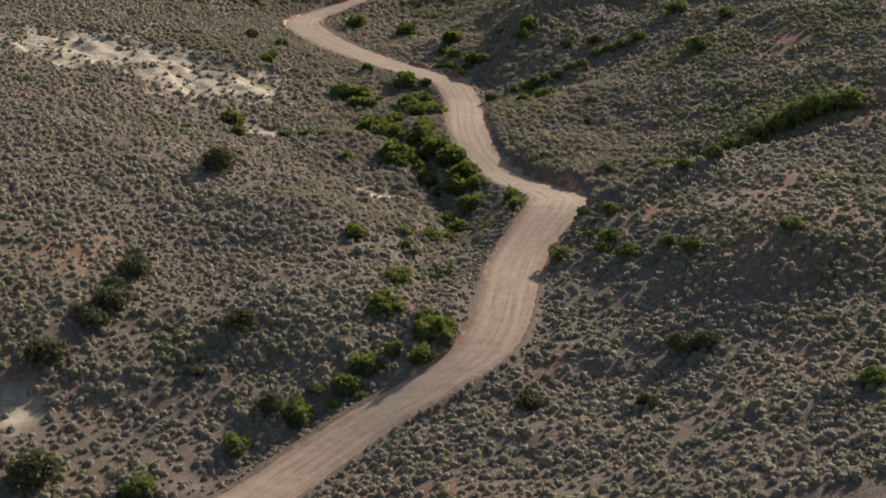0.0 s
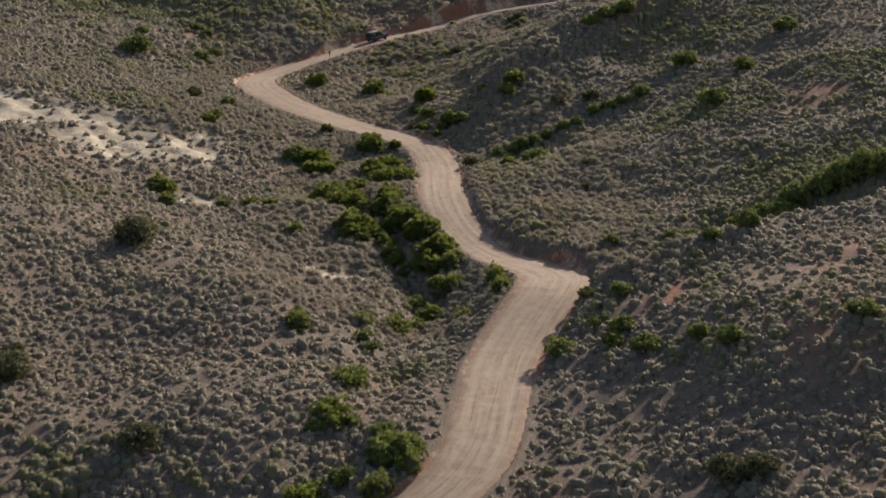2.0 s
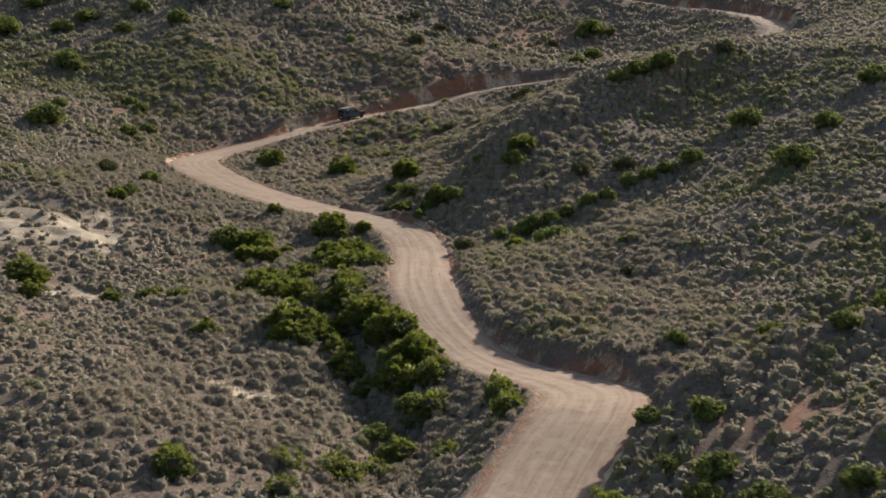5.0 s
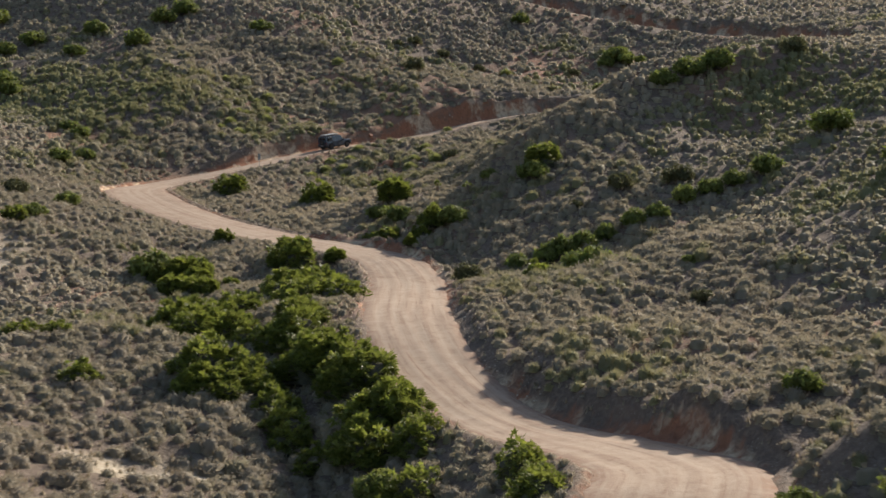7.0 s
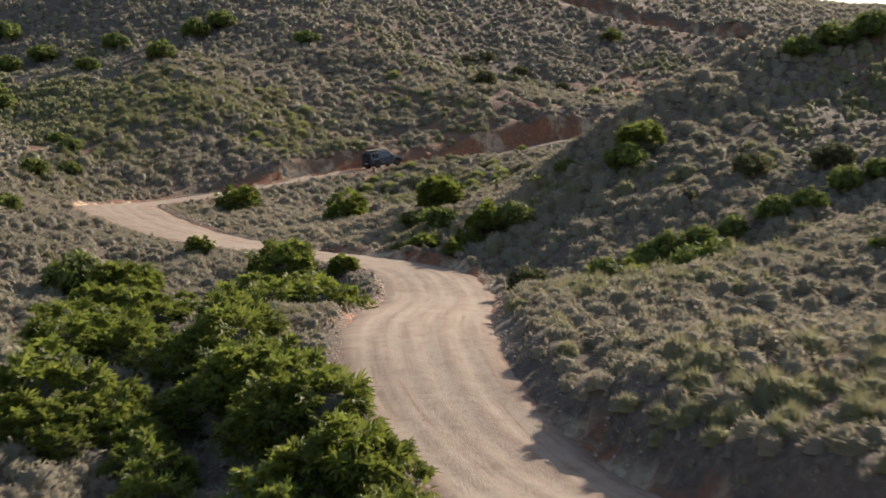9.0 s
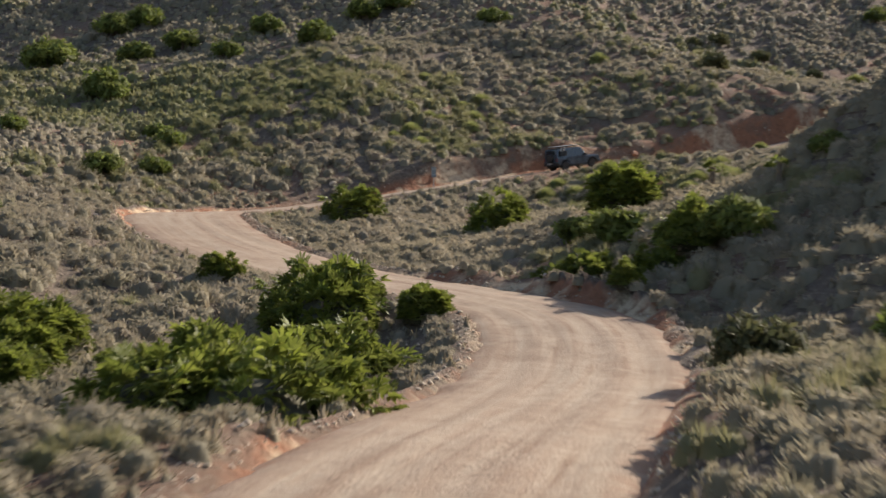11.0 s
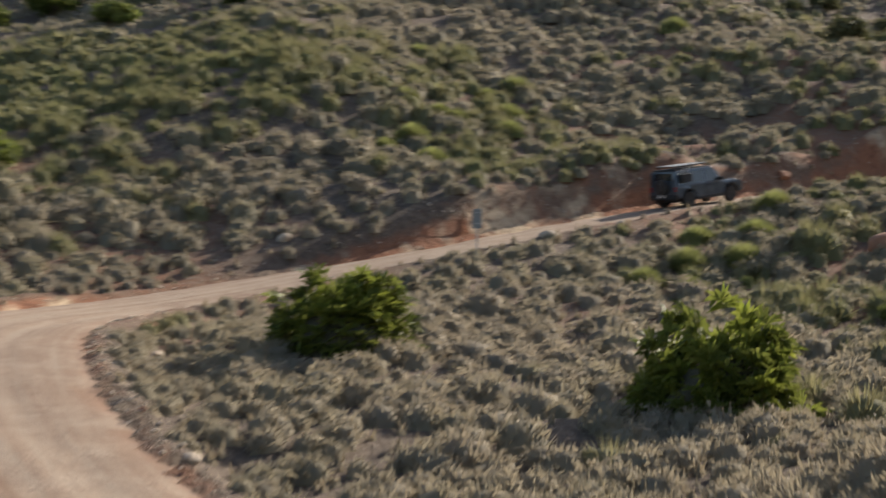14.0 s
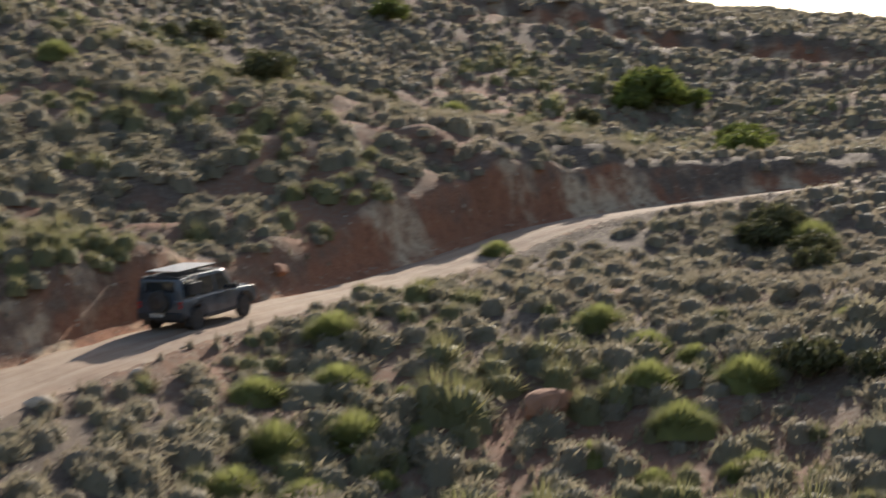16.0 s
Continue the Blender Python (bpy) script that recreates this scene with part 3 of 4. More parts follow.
def build_scrub():
    rng = np.random.default_rng(5)
    far_shapes = [sprigs(rng, 13, 0.5, 0.46, 0.17, 0.12, 6, 2) for _ in range(14)]
    near_shapes = [sprigs(rng, 112, 0.5, 0.48, 0.11, 0.029, 7, 2) for _ in range(14)]
    far_grass = [tuft(rng, 22, 0.52, 0.54, 0.07, 7, 2) for _ in range(8)]
    near_grass = [tuft(rng, 150, 0.52, 0.52, 0.019, 8, 2) for _ in range(8)]
    x, y, r = scatter(0.93, 6, (-125, 112, 36, 372))
    keep = (x > -54 - 0.21 * (y - 55)) & (x < 54 + 0.16 * (y - 55))
    x, y = x[keep], y[keep]
    z, cut, past = ground(x, y)
    sand = bare(x, y)
    thick = np.where(y > 262, 0.58, 0.80) + 0.22 * vnoise(x / 7, y / 7, 41) + 0.12 * vnoise(x / 2.5, y / 2.5, 42)
    steep = np.abs(ground(x, y + 0.4)[0] - z) + np.abs(ground(x + 0.4, y)[0] - z)
    off, near = to_road(x, y)
    lift = np.clip(np.where(off > 0, bank_left[near], bank_right[near]), 0, 1.6)
    keep = (past > 0.55 + 0.4 * lift) & (steep < 0.8) & (r.uniform(0, 1, len(x)) < thick * (1 - 0.9 * sand) * (1 - 0.55 * red_earth(x, y)) * (1 - 0.85 * np.clip(cut * 1.5 - 0.6, 0, 1)))
    x, y = x[keep], y[keep]
    green = greenness(x, y) + r.normal(0, 0.16, len(x))
    close = near_zone(x, y)
    size = r.uniform(0.5, 1.05, len(x)) ** 1.2 * (1.46 + 0.25 * vnoise(x / 6, y / 6, 43)) + 0.35 * (r.uniform(0, 1, len(x)) > 0.93)
    size = np.where(y > 330, size * 1.25, np.where(y > 262, size * np.where(off[keep] > 0, 1.3, 1.12), np.where(close, size * 1.08, size)))
    size = np.minimum(size, 0.65 + 0.22 * np.maximum(past[keep], 0))
    tint = np.clip(0.25 + 0.7 * green + r.normal(0, 0.15, len(x)), 0, 1)
    grass = green > 0.42
    for zone, low, tall, suffix in ((~close, far_shapes, far_grass, 0), (close, near_shapes, near_grass, 1)):
        a, b = zone & ~grass, zone & grass
        strew("scrub", low, (x[a], y[a]), size[a], tint[a], SCRUB, "low grey dry scrub covering the hillsides", "scrub", 50 + suffix)
        strew("grass_tussocks", tall, (x[b], y[b]), size[b] * 1.15, np.clip(tint[b] - 0.1, 0, 1), TUSSOCK, "yellow-green esparto grass tussocks on the slope", "grass", 60 + suffix)
    x, y, r = scatter(0.7, 9, (-46, 30, 122, 308))
    x, y = x[near_zone(x, y)], y[near_zone(x, y)]
    z, cut, past = ground(x, y)
    keep = (past > 0.25) & (r.uniform(0, 1, len(x)) < (0.72 + 0.25 * vnoise(x / 4, y / 4, 44)) * (1 - 0.8 * np.clip(cut * 1.4, 0, 1)))
    wisps = []
    for _ in range(8):
        v, f = tuft(rng, 13, 0.5, 0.75, 0.05, 4, 1)
        wisps.append((v, f))
    strew("dry_grass", wisps, (x[keep], y[keep]), r.uniform(0.25, 0.62, keep.sum()), r.uniform(0, 1, keep.sum()), STRAW, "straw-coloured dry grass between the shrubs", "grass", 75)
    x, y, r = scatter(1.5, 7, (-70, 130, 372, 480))
    size = r.uniform(0.9, 1.9, len(x))
    keep = (ground(x, y)[2] > 0.8) & (r.uniform(0, 1, len(x)) < 0.85)
    strew("scrub", far_shapes, (x[keep], y[keep]), size[keep], r.uniform(0, 0.5, keep.sum()), SCRUB, "low grey dry scrub on the far ridge", "scrub", 70)


build_scrub()


def part(name, data, material, parent, label=""):
    """Links a bmesh or a mesh as one part under a thing or a part."""
    if isinstance(data, bmesh.types.BMesh):
        me = bpy.data.meshes.new(name)
        data.to_mesh(me)
        data.free()
        me.materials.append(material)
    else:
        me = data
    ob = new(name, me)
    ob.parent = parent
    return tagged(ob, label)


def stem_mesh(rng, count, height, thick, reach):
    """Short tapered leaning stems, six-sided."""
    verts, faces = [], []
    for _ in range(count):
        turn, lean = rng.uniform(0, 2 * np.pi), rng.uniform(0, reach)
        top = np.array([math.cos(turn) * lean, math.sin(turn) * lean, height * rng.uniform(0.7, 1.1)])
        base = top * [0.35, 0.35, 0] - [0, 0, 0.25]
        for k in range(4):
            mid = base + (top - base) * k / 3 + np.array([0, 0, 0.05 * math.sin(k)])
            r = thick * (1 - 0.22 * k)
            verts += [mid + [r * math.cos(a), r * math.sin(a), 0] for a in np.arange(6) * np.pi / 3]
        at = len(verts) - 24
        faces += [(at + k * 6 + i, at + k * 6 + (i + 1) % 6, at + k * 6 + 6 + (i + 1) % 6, at + k * 6 + 6 + i) for k in range(3) for i in range(6)]
    return mesh_from("trunk", np.array(verts), np.array(faces), BARK, True)


def fan_mesh(rng, heads, fans, radius, height):
    """A fan palm's crown: a rounded mound of heads, each a burst of stalked fans of pointed fingers."""
    verts, tint = [], []
    lobes = rng.uniform(0, 6.28, 3)
    for _ in range(heads):
        turn, up = rng.uniform(0, 2 * np.pi), rng.uniform(0.05, 1)
        ring = math.sqrt(1 - up * up)
        lump = 1 + 0.16 * math.sin(2 * turn + lobes[0]) + 0.12 * math.sin(3 * turn + lobes[1]) + 0.1 * math.sin(7 * up + lobes[2])
        deep = rng.uniform(0.6, 0.86) * lump
        outward = np.array([math.cos(turn) * ring, math.sin(turn) * ring, up])
        heart = outward * [radius * deep, radius * deep, height * deep]
        # Sunlit tops put into the colour: higher heads get a brighter tint.
        vivid = rng.uniform(0.1, 1.1) * (0.5 + 0.5 * up)
        for _ in range(fans):
            way = outward + rng.normal(0, 0.62, 3) + [0, 0, 0.12]
            way /= np.linalg.norm(way)
            side = np.cross(way, [0, 0, 1]) + rng.normal(0, 0.3, 3)
            side /= np.linalg.norm(side)
            crown = np.cross(way, side)
            blade = rng.uniform(0.13, 0.24)
            hub = heart + way * rng.uniform(0.04, 0.16)
            shade = vivid * rng.uniform(0.4, 1.15)
            for a in np.linspace(-1.4, 1.4, 5):
                d = way * math.cos(a) + side * math.sin(a) + crown * rng.uniform(-0.12, 0.12)
                e = -way * math.sin(a) + side * math.cos(a)
                mid = hub + d * blade * 0.55
                verts += [hub, mid + e * 0.034, hub + d * blade * (1.1 - 0.2 * abs(a) / 1.5) - np.array([0, 0, rng.uniform(0.02, 0.07)]), mid - e * 0.034]
                # Tint also darkens at each hub and brightens towards the tip.
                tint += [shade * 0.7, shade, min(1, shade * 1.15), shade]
    verts = np.maximum(np.array(verts), [-9, -9, 0.02])
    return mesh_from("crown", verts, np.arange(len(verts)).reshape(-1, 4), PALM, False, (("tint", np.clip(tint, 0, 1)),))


def gap_core_mesh(rng, radius, height):
    """A dense brown mound added inside the crown, dark so that the gaps look shaded."""
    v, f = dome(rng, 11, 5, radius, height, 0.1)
    return mesh_from("dead_leaves", v, f, GAP_SHADE, True)


def leafy_mesh(rng, clumps, leaves, radius, height, material, leaf=0.16):
    """A bush's crown: leaves in uneven clumps with gaps between them."""
    verts, tint = [], []
    for _ in range(clumps):
        turn, out = rng.uniform(0, 2 * np.pi), rng.uniform(0, 1) ** 0.55
        c = np.array([math.cos(turn) * out * radius * 0.75, math.sin(turn) * out * radius * 0.75, height * (0.25 + 0.6 * rng.uniform(0.15, 1) * (1 - 0.55 * out**2))])
        r = radius * rng.uniform(0.22, 0.42)
        vivid = rng.uniform(0, 1)
        n = rng.normal(size=(leaves, 3))
        n /= np.linalg.norm(n, axis=1)[:, None]
        p = c + n * (r * rng.uniform(0.55, 1.05, leaves))[:, None]
        p[:, 2] = np.maximum(p[:, 2], 0.03)
        a = rng.normal(size=(leaves, 3))
        a /= np.linalg.norm(a, axis=1)[:, None]
        b = np.cross(n, a)
        s = leaf * rng.uniform(0.6, 1.3, leaves)[:, None]
        verts.append(np.stack([p - a * s, p + b * s * 0.45, p + a * s, p - b * s * 0.45], 1).reshape(-1, 3))
        tint.append(np.repeat(np.clip(vivid * rng.uniform(0.5, 1.1, leaves), 0, 1), 4))
    verts = np.vstack(verts)
    return mesh_from("crown", verts, np.arange(len(verts)).reshape(-1, 4), material, False, (("tint", np.concatenate(tint)),))


PALMS_LOW = (
    (-30.2, 57.2, 4.4), (-21.6, 68, 2.9), (-15.6, 73.7, 3.6), (-10.7, 78.4, 3.1), (-2.9, 80.2, 3.7),
    (-8.6, 82.1, 4.4), (0.8, 83.7, 3.8), (-1.1, 87, 5.8), (-6.5, 94.5, 5), (-6.1, 103.6, 3.5),
    (12.9, 104.5, 2.8), (14.5, 107.7, 2.8), (-12, 119, 3.2),
)
PALMS_MID = (
    (-5.1, 119.2, 2), (-5.2, 124.4, 2.3), (-1.7, 126.8, 3.7), (5.7, 127.2, 1.9), (0.5, 130.8, 2.4),
    (10, 131, 3.6), (12.2, 131.6, 2.4), (12.2, 134.6, 2.2), (1.9, 135.5, 3.9), (9.9, 137.6, 3.1),
    (12.3, 140.3, 1.9), (4.2, 141.9, 4.1), (4.8, 148.8, 3.3),
)
PALMS_GULLY = (
    (1.8, 150, 3.6), (-0.7, 150.4, 2.1), (3.2, 153.5, 4.4), (-2.4, 153.5, 2.2), (-2.7, 155.1, 2.8),
    (-3.6, 158.7, 2.6), (1.1, 159.2, 5), (-15.5, 160.1, 2.3), (-6.8, 161.1, 7.5), (-1.3, 164.8, 5.3),
    (-3.7, 169.4, 4.2), (-19.5, 172.2, 1.8), (-6.7, 172.4, 2.3), (-3.4, 173.4, 3.8), (-33.7, 173.5, 2.2),
    (-22.4, 173.8, 1.9), (-26.3, 174.7, 1.9),
)
PALMS_BED = (
    (-10.2, 175.5, 5.9), (-35.1, 178.5, 4.1), (-11.2, 179.4, 6), (-8.2, 183, 2.9), (-13.1, 183.6, 4.1),
    (-3.1, 188.3, 6.3), (-6.7, 193.5, 2.9), (14.2, 194, 3.4), (-2.2, 195, 2.4), (-6.2, 196.4, 3.7),
)
PALMS_BEND = (
    (11.1, 197.6, 1.8), (-14.6, 198.4, 6.5), (-4.3, 201.1, 4.3), (-11.7, 202.4, 1.8), (-16, 202.6, 6.1),
    (-0.4, 203.7, 3.2), (-14.5, 205.6, 1.6), (-0.7, 206.9, 3), (-3.3, 210.3, 2.4), (-7, 210.5, 4.3),
    (-7.5, 214.5, 3.2), (-2.9, 214.5, 1.1), (3.4, 214.8, 1.5), (1.9, 216.3, 1.6), (-33.5, 216.8, 2.7),
    (0.6, 218.2, 1.2), (5.6, 220.8, 3.5), (-14.7, 221.7, 2), (16.4, 226.5, 3.6), (1.6, 235.5, 4.4),
    (-7.7, 253.8, 4.4), (-18.8, 259.7, 4.1),
)
LEAFY_NEAR = (
    (40.4, 53.9, 2.6), (40.2, 93, 2.6), (29.6, 97.5, 2.5), (27.3, 101.6, 2.2), (22.7, 103.1, 2.7),
    (19.8, 106.5, 2), (20.9, 108.7, 2.4), (18.6, 112.6, 1.6), (21.8, 117.8, 2.1), (18.5, 120.2, 1.7),
    (32.5, 126, 2), (31, 142.9, 2.3), (33.4, 143.4, 2.2), (44.6, 146.9, 4.2), (39.4, 146.9, 2.6),
    (42.1, 147.5, 3.2), (18.3, 193.4, 4.1), (44.3, 195.6, 4.1), 
)
LEAFY_FAR = (
    (52.5, 214.2, 3), 
    (44.6, 224.4, 3.9), (62, 228.7, 4), (-53.5, 266.2, 5.5), (-1.6, 269.7, 1.4), 
    (-45.3, 292.8, 2.3), (-60.6, 317.3, 4.4),
    (36.9, 339.8, 3.5), (-77.8, 340.3, 5.8), (38.3, 357.9, 5.4), (21.9, 375.5, 2.9),
)
DARK_SHRUBS = (
    (-40.5, 58.5, 5.2), (20.6, 65.3, 2.3), (8.7, 69.5, 2.9), (-18.6, 74, 3), (28, 75.3, 3),
    (25.7, 76, 3.6), (-43.9, 80.4, 4.7), (-27.7, 80.6, 2.2), (-40.5, 88.9, 3.9), (-23.6, 89.1, 4.2),
    (-38.9, 92.8, 4.4), (-38, 102.8, 4.2), (-32.4, 141.1, 5.1), (8.4, 196.1, 2.4), (23, 216.3, 2.7),
    (28.4, 216.8, 3), (-38.5, 236.5, 2.9), (46.7, 252, 3.1), (9.3, 281.3, 1.5), (7.9, 282.7, 2.2),
    (21, 304.2, 2.3), (22.2, 309.3, 3), (2.3, 335.7, 3.5), (29.9, 351.4, 2.5),
)
LEAFY_GULLY = (
    (12.7, 202.9, 1.8), (15.3, 202.8, 2.0), (16.9, 203.1, 2.0), (18.5, 203.3, 2.0), (20.4, 204.8, 1.6),
    (23.1, 206.1, 1.8), (25.3, 207.0, 1.7), (28.3, 211.4, 1.9), (30.7, 212.2, 1.9), (33.0, 213.0, 1.9),
    (36.2, 213.9, 2.4),
)
LEAFY_SPUR = (
    (2.1, 226.7, 2.9), (0.0, 230.6, 2.5), (7.4, 218.7, 2.7), (15.3, 223.8, 2.8), (11.2, 229.1, 1.6),
    (33.8, 246.2, 3.3), (30.8, 243.9, 2.7), (37.3, 248.0, 3.4), (-40.1, 278.6, 2.7), (-42.0, 272.7, 3.0),
    (-42.9, 289.0, 2.4), (33.3, 333.3, 3.2), (36.1, 356.2, 2.7), (42.2, 358.0, 2.5),
)
LEAFY_HILL = (
    (-78.6, 344.3, 4.4), (-74.9, 353.3, 4.5), (-72.4, 357.6, 4.6), (-59.2, 315.0, 3.4), (-55.2, 283.7, 2.5),
    (-66.6, 340.4, 4.2), (-62.9, 345.9, 4.3), (-53.9, 336.6, 3.3), (-43.7, 339.1, 4.0), (-38.3, 357.1, 4.4),
    (-24.0, 346.1, 3.4), (-41.8, 353.2, 4.3), (-52.6, 347.9, 3.5),
)
LEAFY_RIDGE = (
    (36.7, 128.0, 2.1), (46.5, 149.1, 3.0), (49.8, 150.2, 3.0), (53.0, 151.3, 3.5), (56.2, 152.0, 3.5),
    (59.3, 152.2, 3.5), (61.2, 152.2, 3.2),
)
DARK_MORE = (
    (18.6, 213.5, 1.3), (23.5, 172.2, 1.6), (-39.8, 98.1, 2.5), (-42.1, 90.2, 2.4), (-39.0, 109.1, 2.0),
    (19.5, 301.7, 2.0), (20.4, 308.1, 2.7), (7.2, 353.2, 2.4), (2.1, 355.5, 2.9), (-0.7, 353.2, 2.0),
    (13.4, 348.1, 2.0),
)
PALMS_VERGE = ((1.2, 221.6, 2.6), (-0.6, 223.2, 1.5), (4.4, 218.6, 2.2))
LEAFY_LOW = (
    (3.0, 143.1, 2.3), (0.5, 139.5, 2.5), (-5.3, 106.2, 2.1), (-2.2, 90.6, 2.2), (-5.5, 83.6, 2.3),
    (-8.3, 92.1, 1.6), (-4.2, 116.6, 1.8), (-1.7, 85.4, 2.3), (-14.0, 77.5, 1.6), (-9.0, 76.5, 1.5),
    (-12.0, 75.6, 1.5), (-38.6, 105.9, 1.6), (-18.6, 204.1, 3.5), (-32.2, 232.8, 2.4), (-32.8, 221.1, 2.2),
    (24.1, 181.4, 1.2), (23.6, 142.6, 1.7),
)


def bush_kind(name, crown, stems, label, category, group, gap_core=None):
    """A bush of about 2 m across: an Empty with a trunk and a crown, palms with a dark core added for shaded gaps."""
    ob = tagged(new(name), label, category, group)
    if gap_core:
        part("dead_leaves", gap_core, None, ob, "dark brown mound added inside the crown for shaded gaps")
    part("trunk", stems, BARK, ob)
    part("crown", crown, None, ob)
    return ob


def set_out(kind, m, used):
    """Puts the built thing itself at its first place, and copies of it at the others."""
    if kind.name in used:
        copy_thing(kind, m @ Matrix.Diagonal([1 / v for v in kind.scale] + [1]))
    else:
        kind.matrix_basis = m
        used.add(kind.name)


def plant_out(kinds, rows, seed, flat=1.0, most=2.9, each=2.0, thick=1.3, grow=1.0):
    """Sets one bush on each row, or a clump of them where the row is wide."""
    rng = random.Random(seed)
    used = set()
    for x, y, across in rows:
        spots_ = [(x, y, across)]
        if across > most:
            count = max(3, round((across / each) ** 2 * thick))
            spots_ = []
            for i in range(count):
                a, r = i * 2.4 + rng.uniform(-0.4, 0.4), (across - each) / 2 * math.sqrt((i + 0.3) / count)
                spots_.append((x + r * math.cos(a), y + r * math.sin(a), each * rng.uniform(0.85, 1.4)))
        for px, py, wide in spots_:
            if abs(ground(np.array([px]), np.array([py]))[2][0]) < 0.3 * wide or ground(np.array([px]), np.array([py]))[2][0] < 0:
                continue
            kind, s = rng.choice(kinds), wide * grow / 2
            m = Matrix.Translation((px, py, spot(px, py) - 0.05)) @ Matrix.Rotation(rng.uniform(0, 6.28), 4, "Z") @ Matrix.Diagonal((s, s, s * flat * rng.uniform(0.85, 1.1), 1))
            set_out(kind, m, used)
    for kind in kinds:
        if kind.name not in used:
            for o in (*kind.children_recursive, kind):
                bpy.data.objects.remove(o)


def build_bushes():
    rng = np.random.default_rng(8)

    def palms(n, heads, fans, group):
        return [bush_kind("fan_palm", fan_mesh(rng, heads, fans, 1.0, 1.12), stem_mesh(rng, 9, 0.6, 0.07, 0.6), "low bushy fan palm with glossy green leaves", "palm", group, gap_core_mesh(rng, 0.66, 0.74)) for _ in range(n)]

    def leafy(n, clumps, material, label, group, leaf=0.15):
        return [bush_kind("bush", leafy_mesh(rng, clumps, 60, 1.0, 1.1, material, leaf), stem_mesh(rng, 6, 0.55, 0.05, 0.5), label, "bush", group) for _ in range(n)]

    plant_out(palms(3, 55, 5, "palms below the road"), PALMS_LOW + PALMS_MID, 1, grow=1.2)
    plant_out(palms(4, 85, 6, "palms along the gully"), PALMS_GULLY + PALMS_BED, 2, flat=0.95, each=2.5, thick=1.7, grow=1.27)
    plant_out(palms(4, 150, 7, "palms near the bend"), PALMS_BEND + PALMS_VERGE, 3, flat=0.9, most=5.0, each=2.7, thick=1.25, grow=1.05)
    plant_out(leafy(4, 34, LEAFY, "rounded bright green leafy bush on the slope", "green bushes"), LEAFY_LOW + LEAFY_NEAR + LEAFY_FAR + LEAFY_SPUR + LEAFY_HILL, 4, flat=0.95, most=9, grow=1.2)
    plant_out(leafy(3, 40, LEAFY, "upright yellow-green bush in the side gully", "gully bushes"), LEAFY_GULLY + LEAFY_RIDGE, 6, flat=1.15, most=9, grow=1.35)
    plant_out(leafy(4, 34, DARK, "dark brownish green thorny bush on the slope", "dark bushes", 0.12), DARK_SHRUBS + DARK_MORE, 5, flat=1.05, most=9, grow=1.1)


build_bushes()

# ---- shaping helpers ----


def box(bm, size, at=(0, 0, 0), turn=None, bevel=0.0):
    """Adds a box, with its edges rounded off, to bm."""
    got = bmesh.ops.create_cube(bm, size=1.0)
    m = Matrix.Translation(at) @ (turn.to_4x4() if turn else Matrix()) @ Matrix.Diagonal((*size, 1))
    bmesh.ops.transform(bm, matrix=m, verts=got["verts"])
    if bevel:
        edges = list({e for v in got["verts"] for e in v.link_edges})
        bmesh.ops.bevel(bm, geom=edges, offset=bevel, segments=2, affect="EDGES", profile=0.6)
    return bm


def turned(bm, profile, at=(0, 0, 0), steps=28, axis="Y"):
    """Adds a shape turned round an axis: profile in (radius, along)."""
    rings = []
    for r, a in profile:
        ring = []
        for i in range(steps):
            c, s = math.cos(2 * math.pi * i / steps) * r, math.sin(2 * math.pi * i / steps) * r
            p = (c, a, s) if axis == "Y" else (c, s, a)
            ring.append(bm.verts.new((p[0] + at[0], p[1] + at[1], p[2] + at[2])))
        rings.append(ring)
    for a, b in zip(rings, rings[1:]):
        for i in range(steps):
            bm.faces.new((a[i], a[(i + 1) % steps], b[(i + 1) % steps], b[i]))
    for ring in (rings[0], rings[-1]):
        bm.faces.new(ring)
    bmesh.ops.recalc_face_normals(bm, faces=bm.faces[:])
    return bm


def slab(bm, outline, wide, lean=None, bevel=0.0):
    """A side outline (x, z) drawn out across y; lean(x, z) gives the half width there."""
    left, right = [], []
    for x, z in outline:
        w = lean(x, z) if lean else wide / 2
        left.append(bm.verts.new((x, w, z)))
        right.append(bm.verts.new((x, -w, z)))
    n = len(outline)
    bm.faces.new(left)
    bm.faces.new(right[::-1])
    for i in range(n):
        bm.faces.new((left[i], right[i], right[(i + 1) % n], left[(i + 1) % n]))
    bmesh.ops.recalc_face_normals(bm, faces=bm.faces[:])
    if bevel:
        edges = [e for e in bm.edges if e.calc_face_angle(0) > 0.6]
        bmesh.ops.bevel(bm, geom=edges, offset=bevel, segments=3, affect="EDGES", profile=0.5)
    return bm


def pane(bm, corners, thick, out):
    """A thin plate on four or more corners, thickened along out."""
    front = [bm.verts.new(Vector(c) + Vector(out) * thick) for c in corners]
    back = [bm.verts.new(Vector(c) - Vector(out) * thick) for c in corners]
    bm.faces.new(front)
    bm.faces.new(back[::-1])
    for i in range(len(corners)):
        j = (i + 1) % len(corners)
        bm.faces.new((front[i], back[i], back[j], front[j]))
    bmesh.ops.recalc_face_normals(bm, faces=bm.faces[:])
    return bm


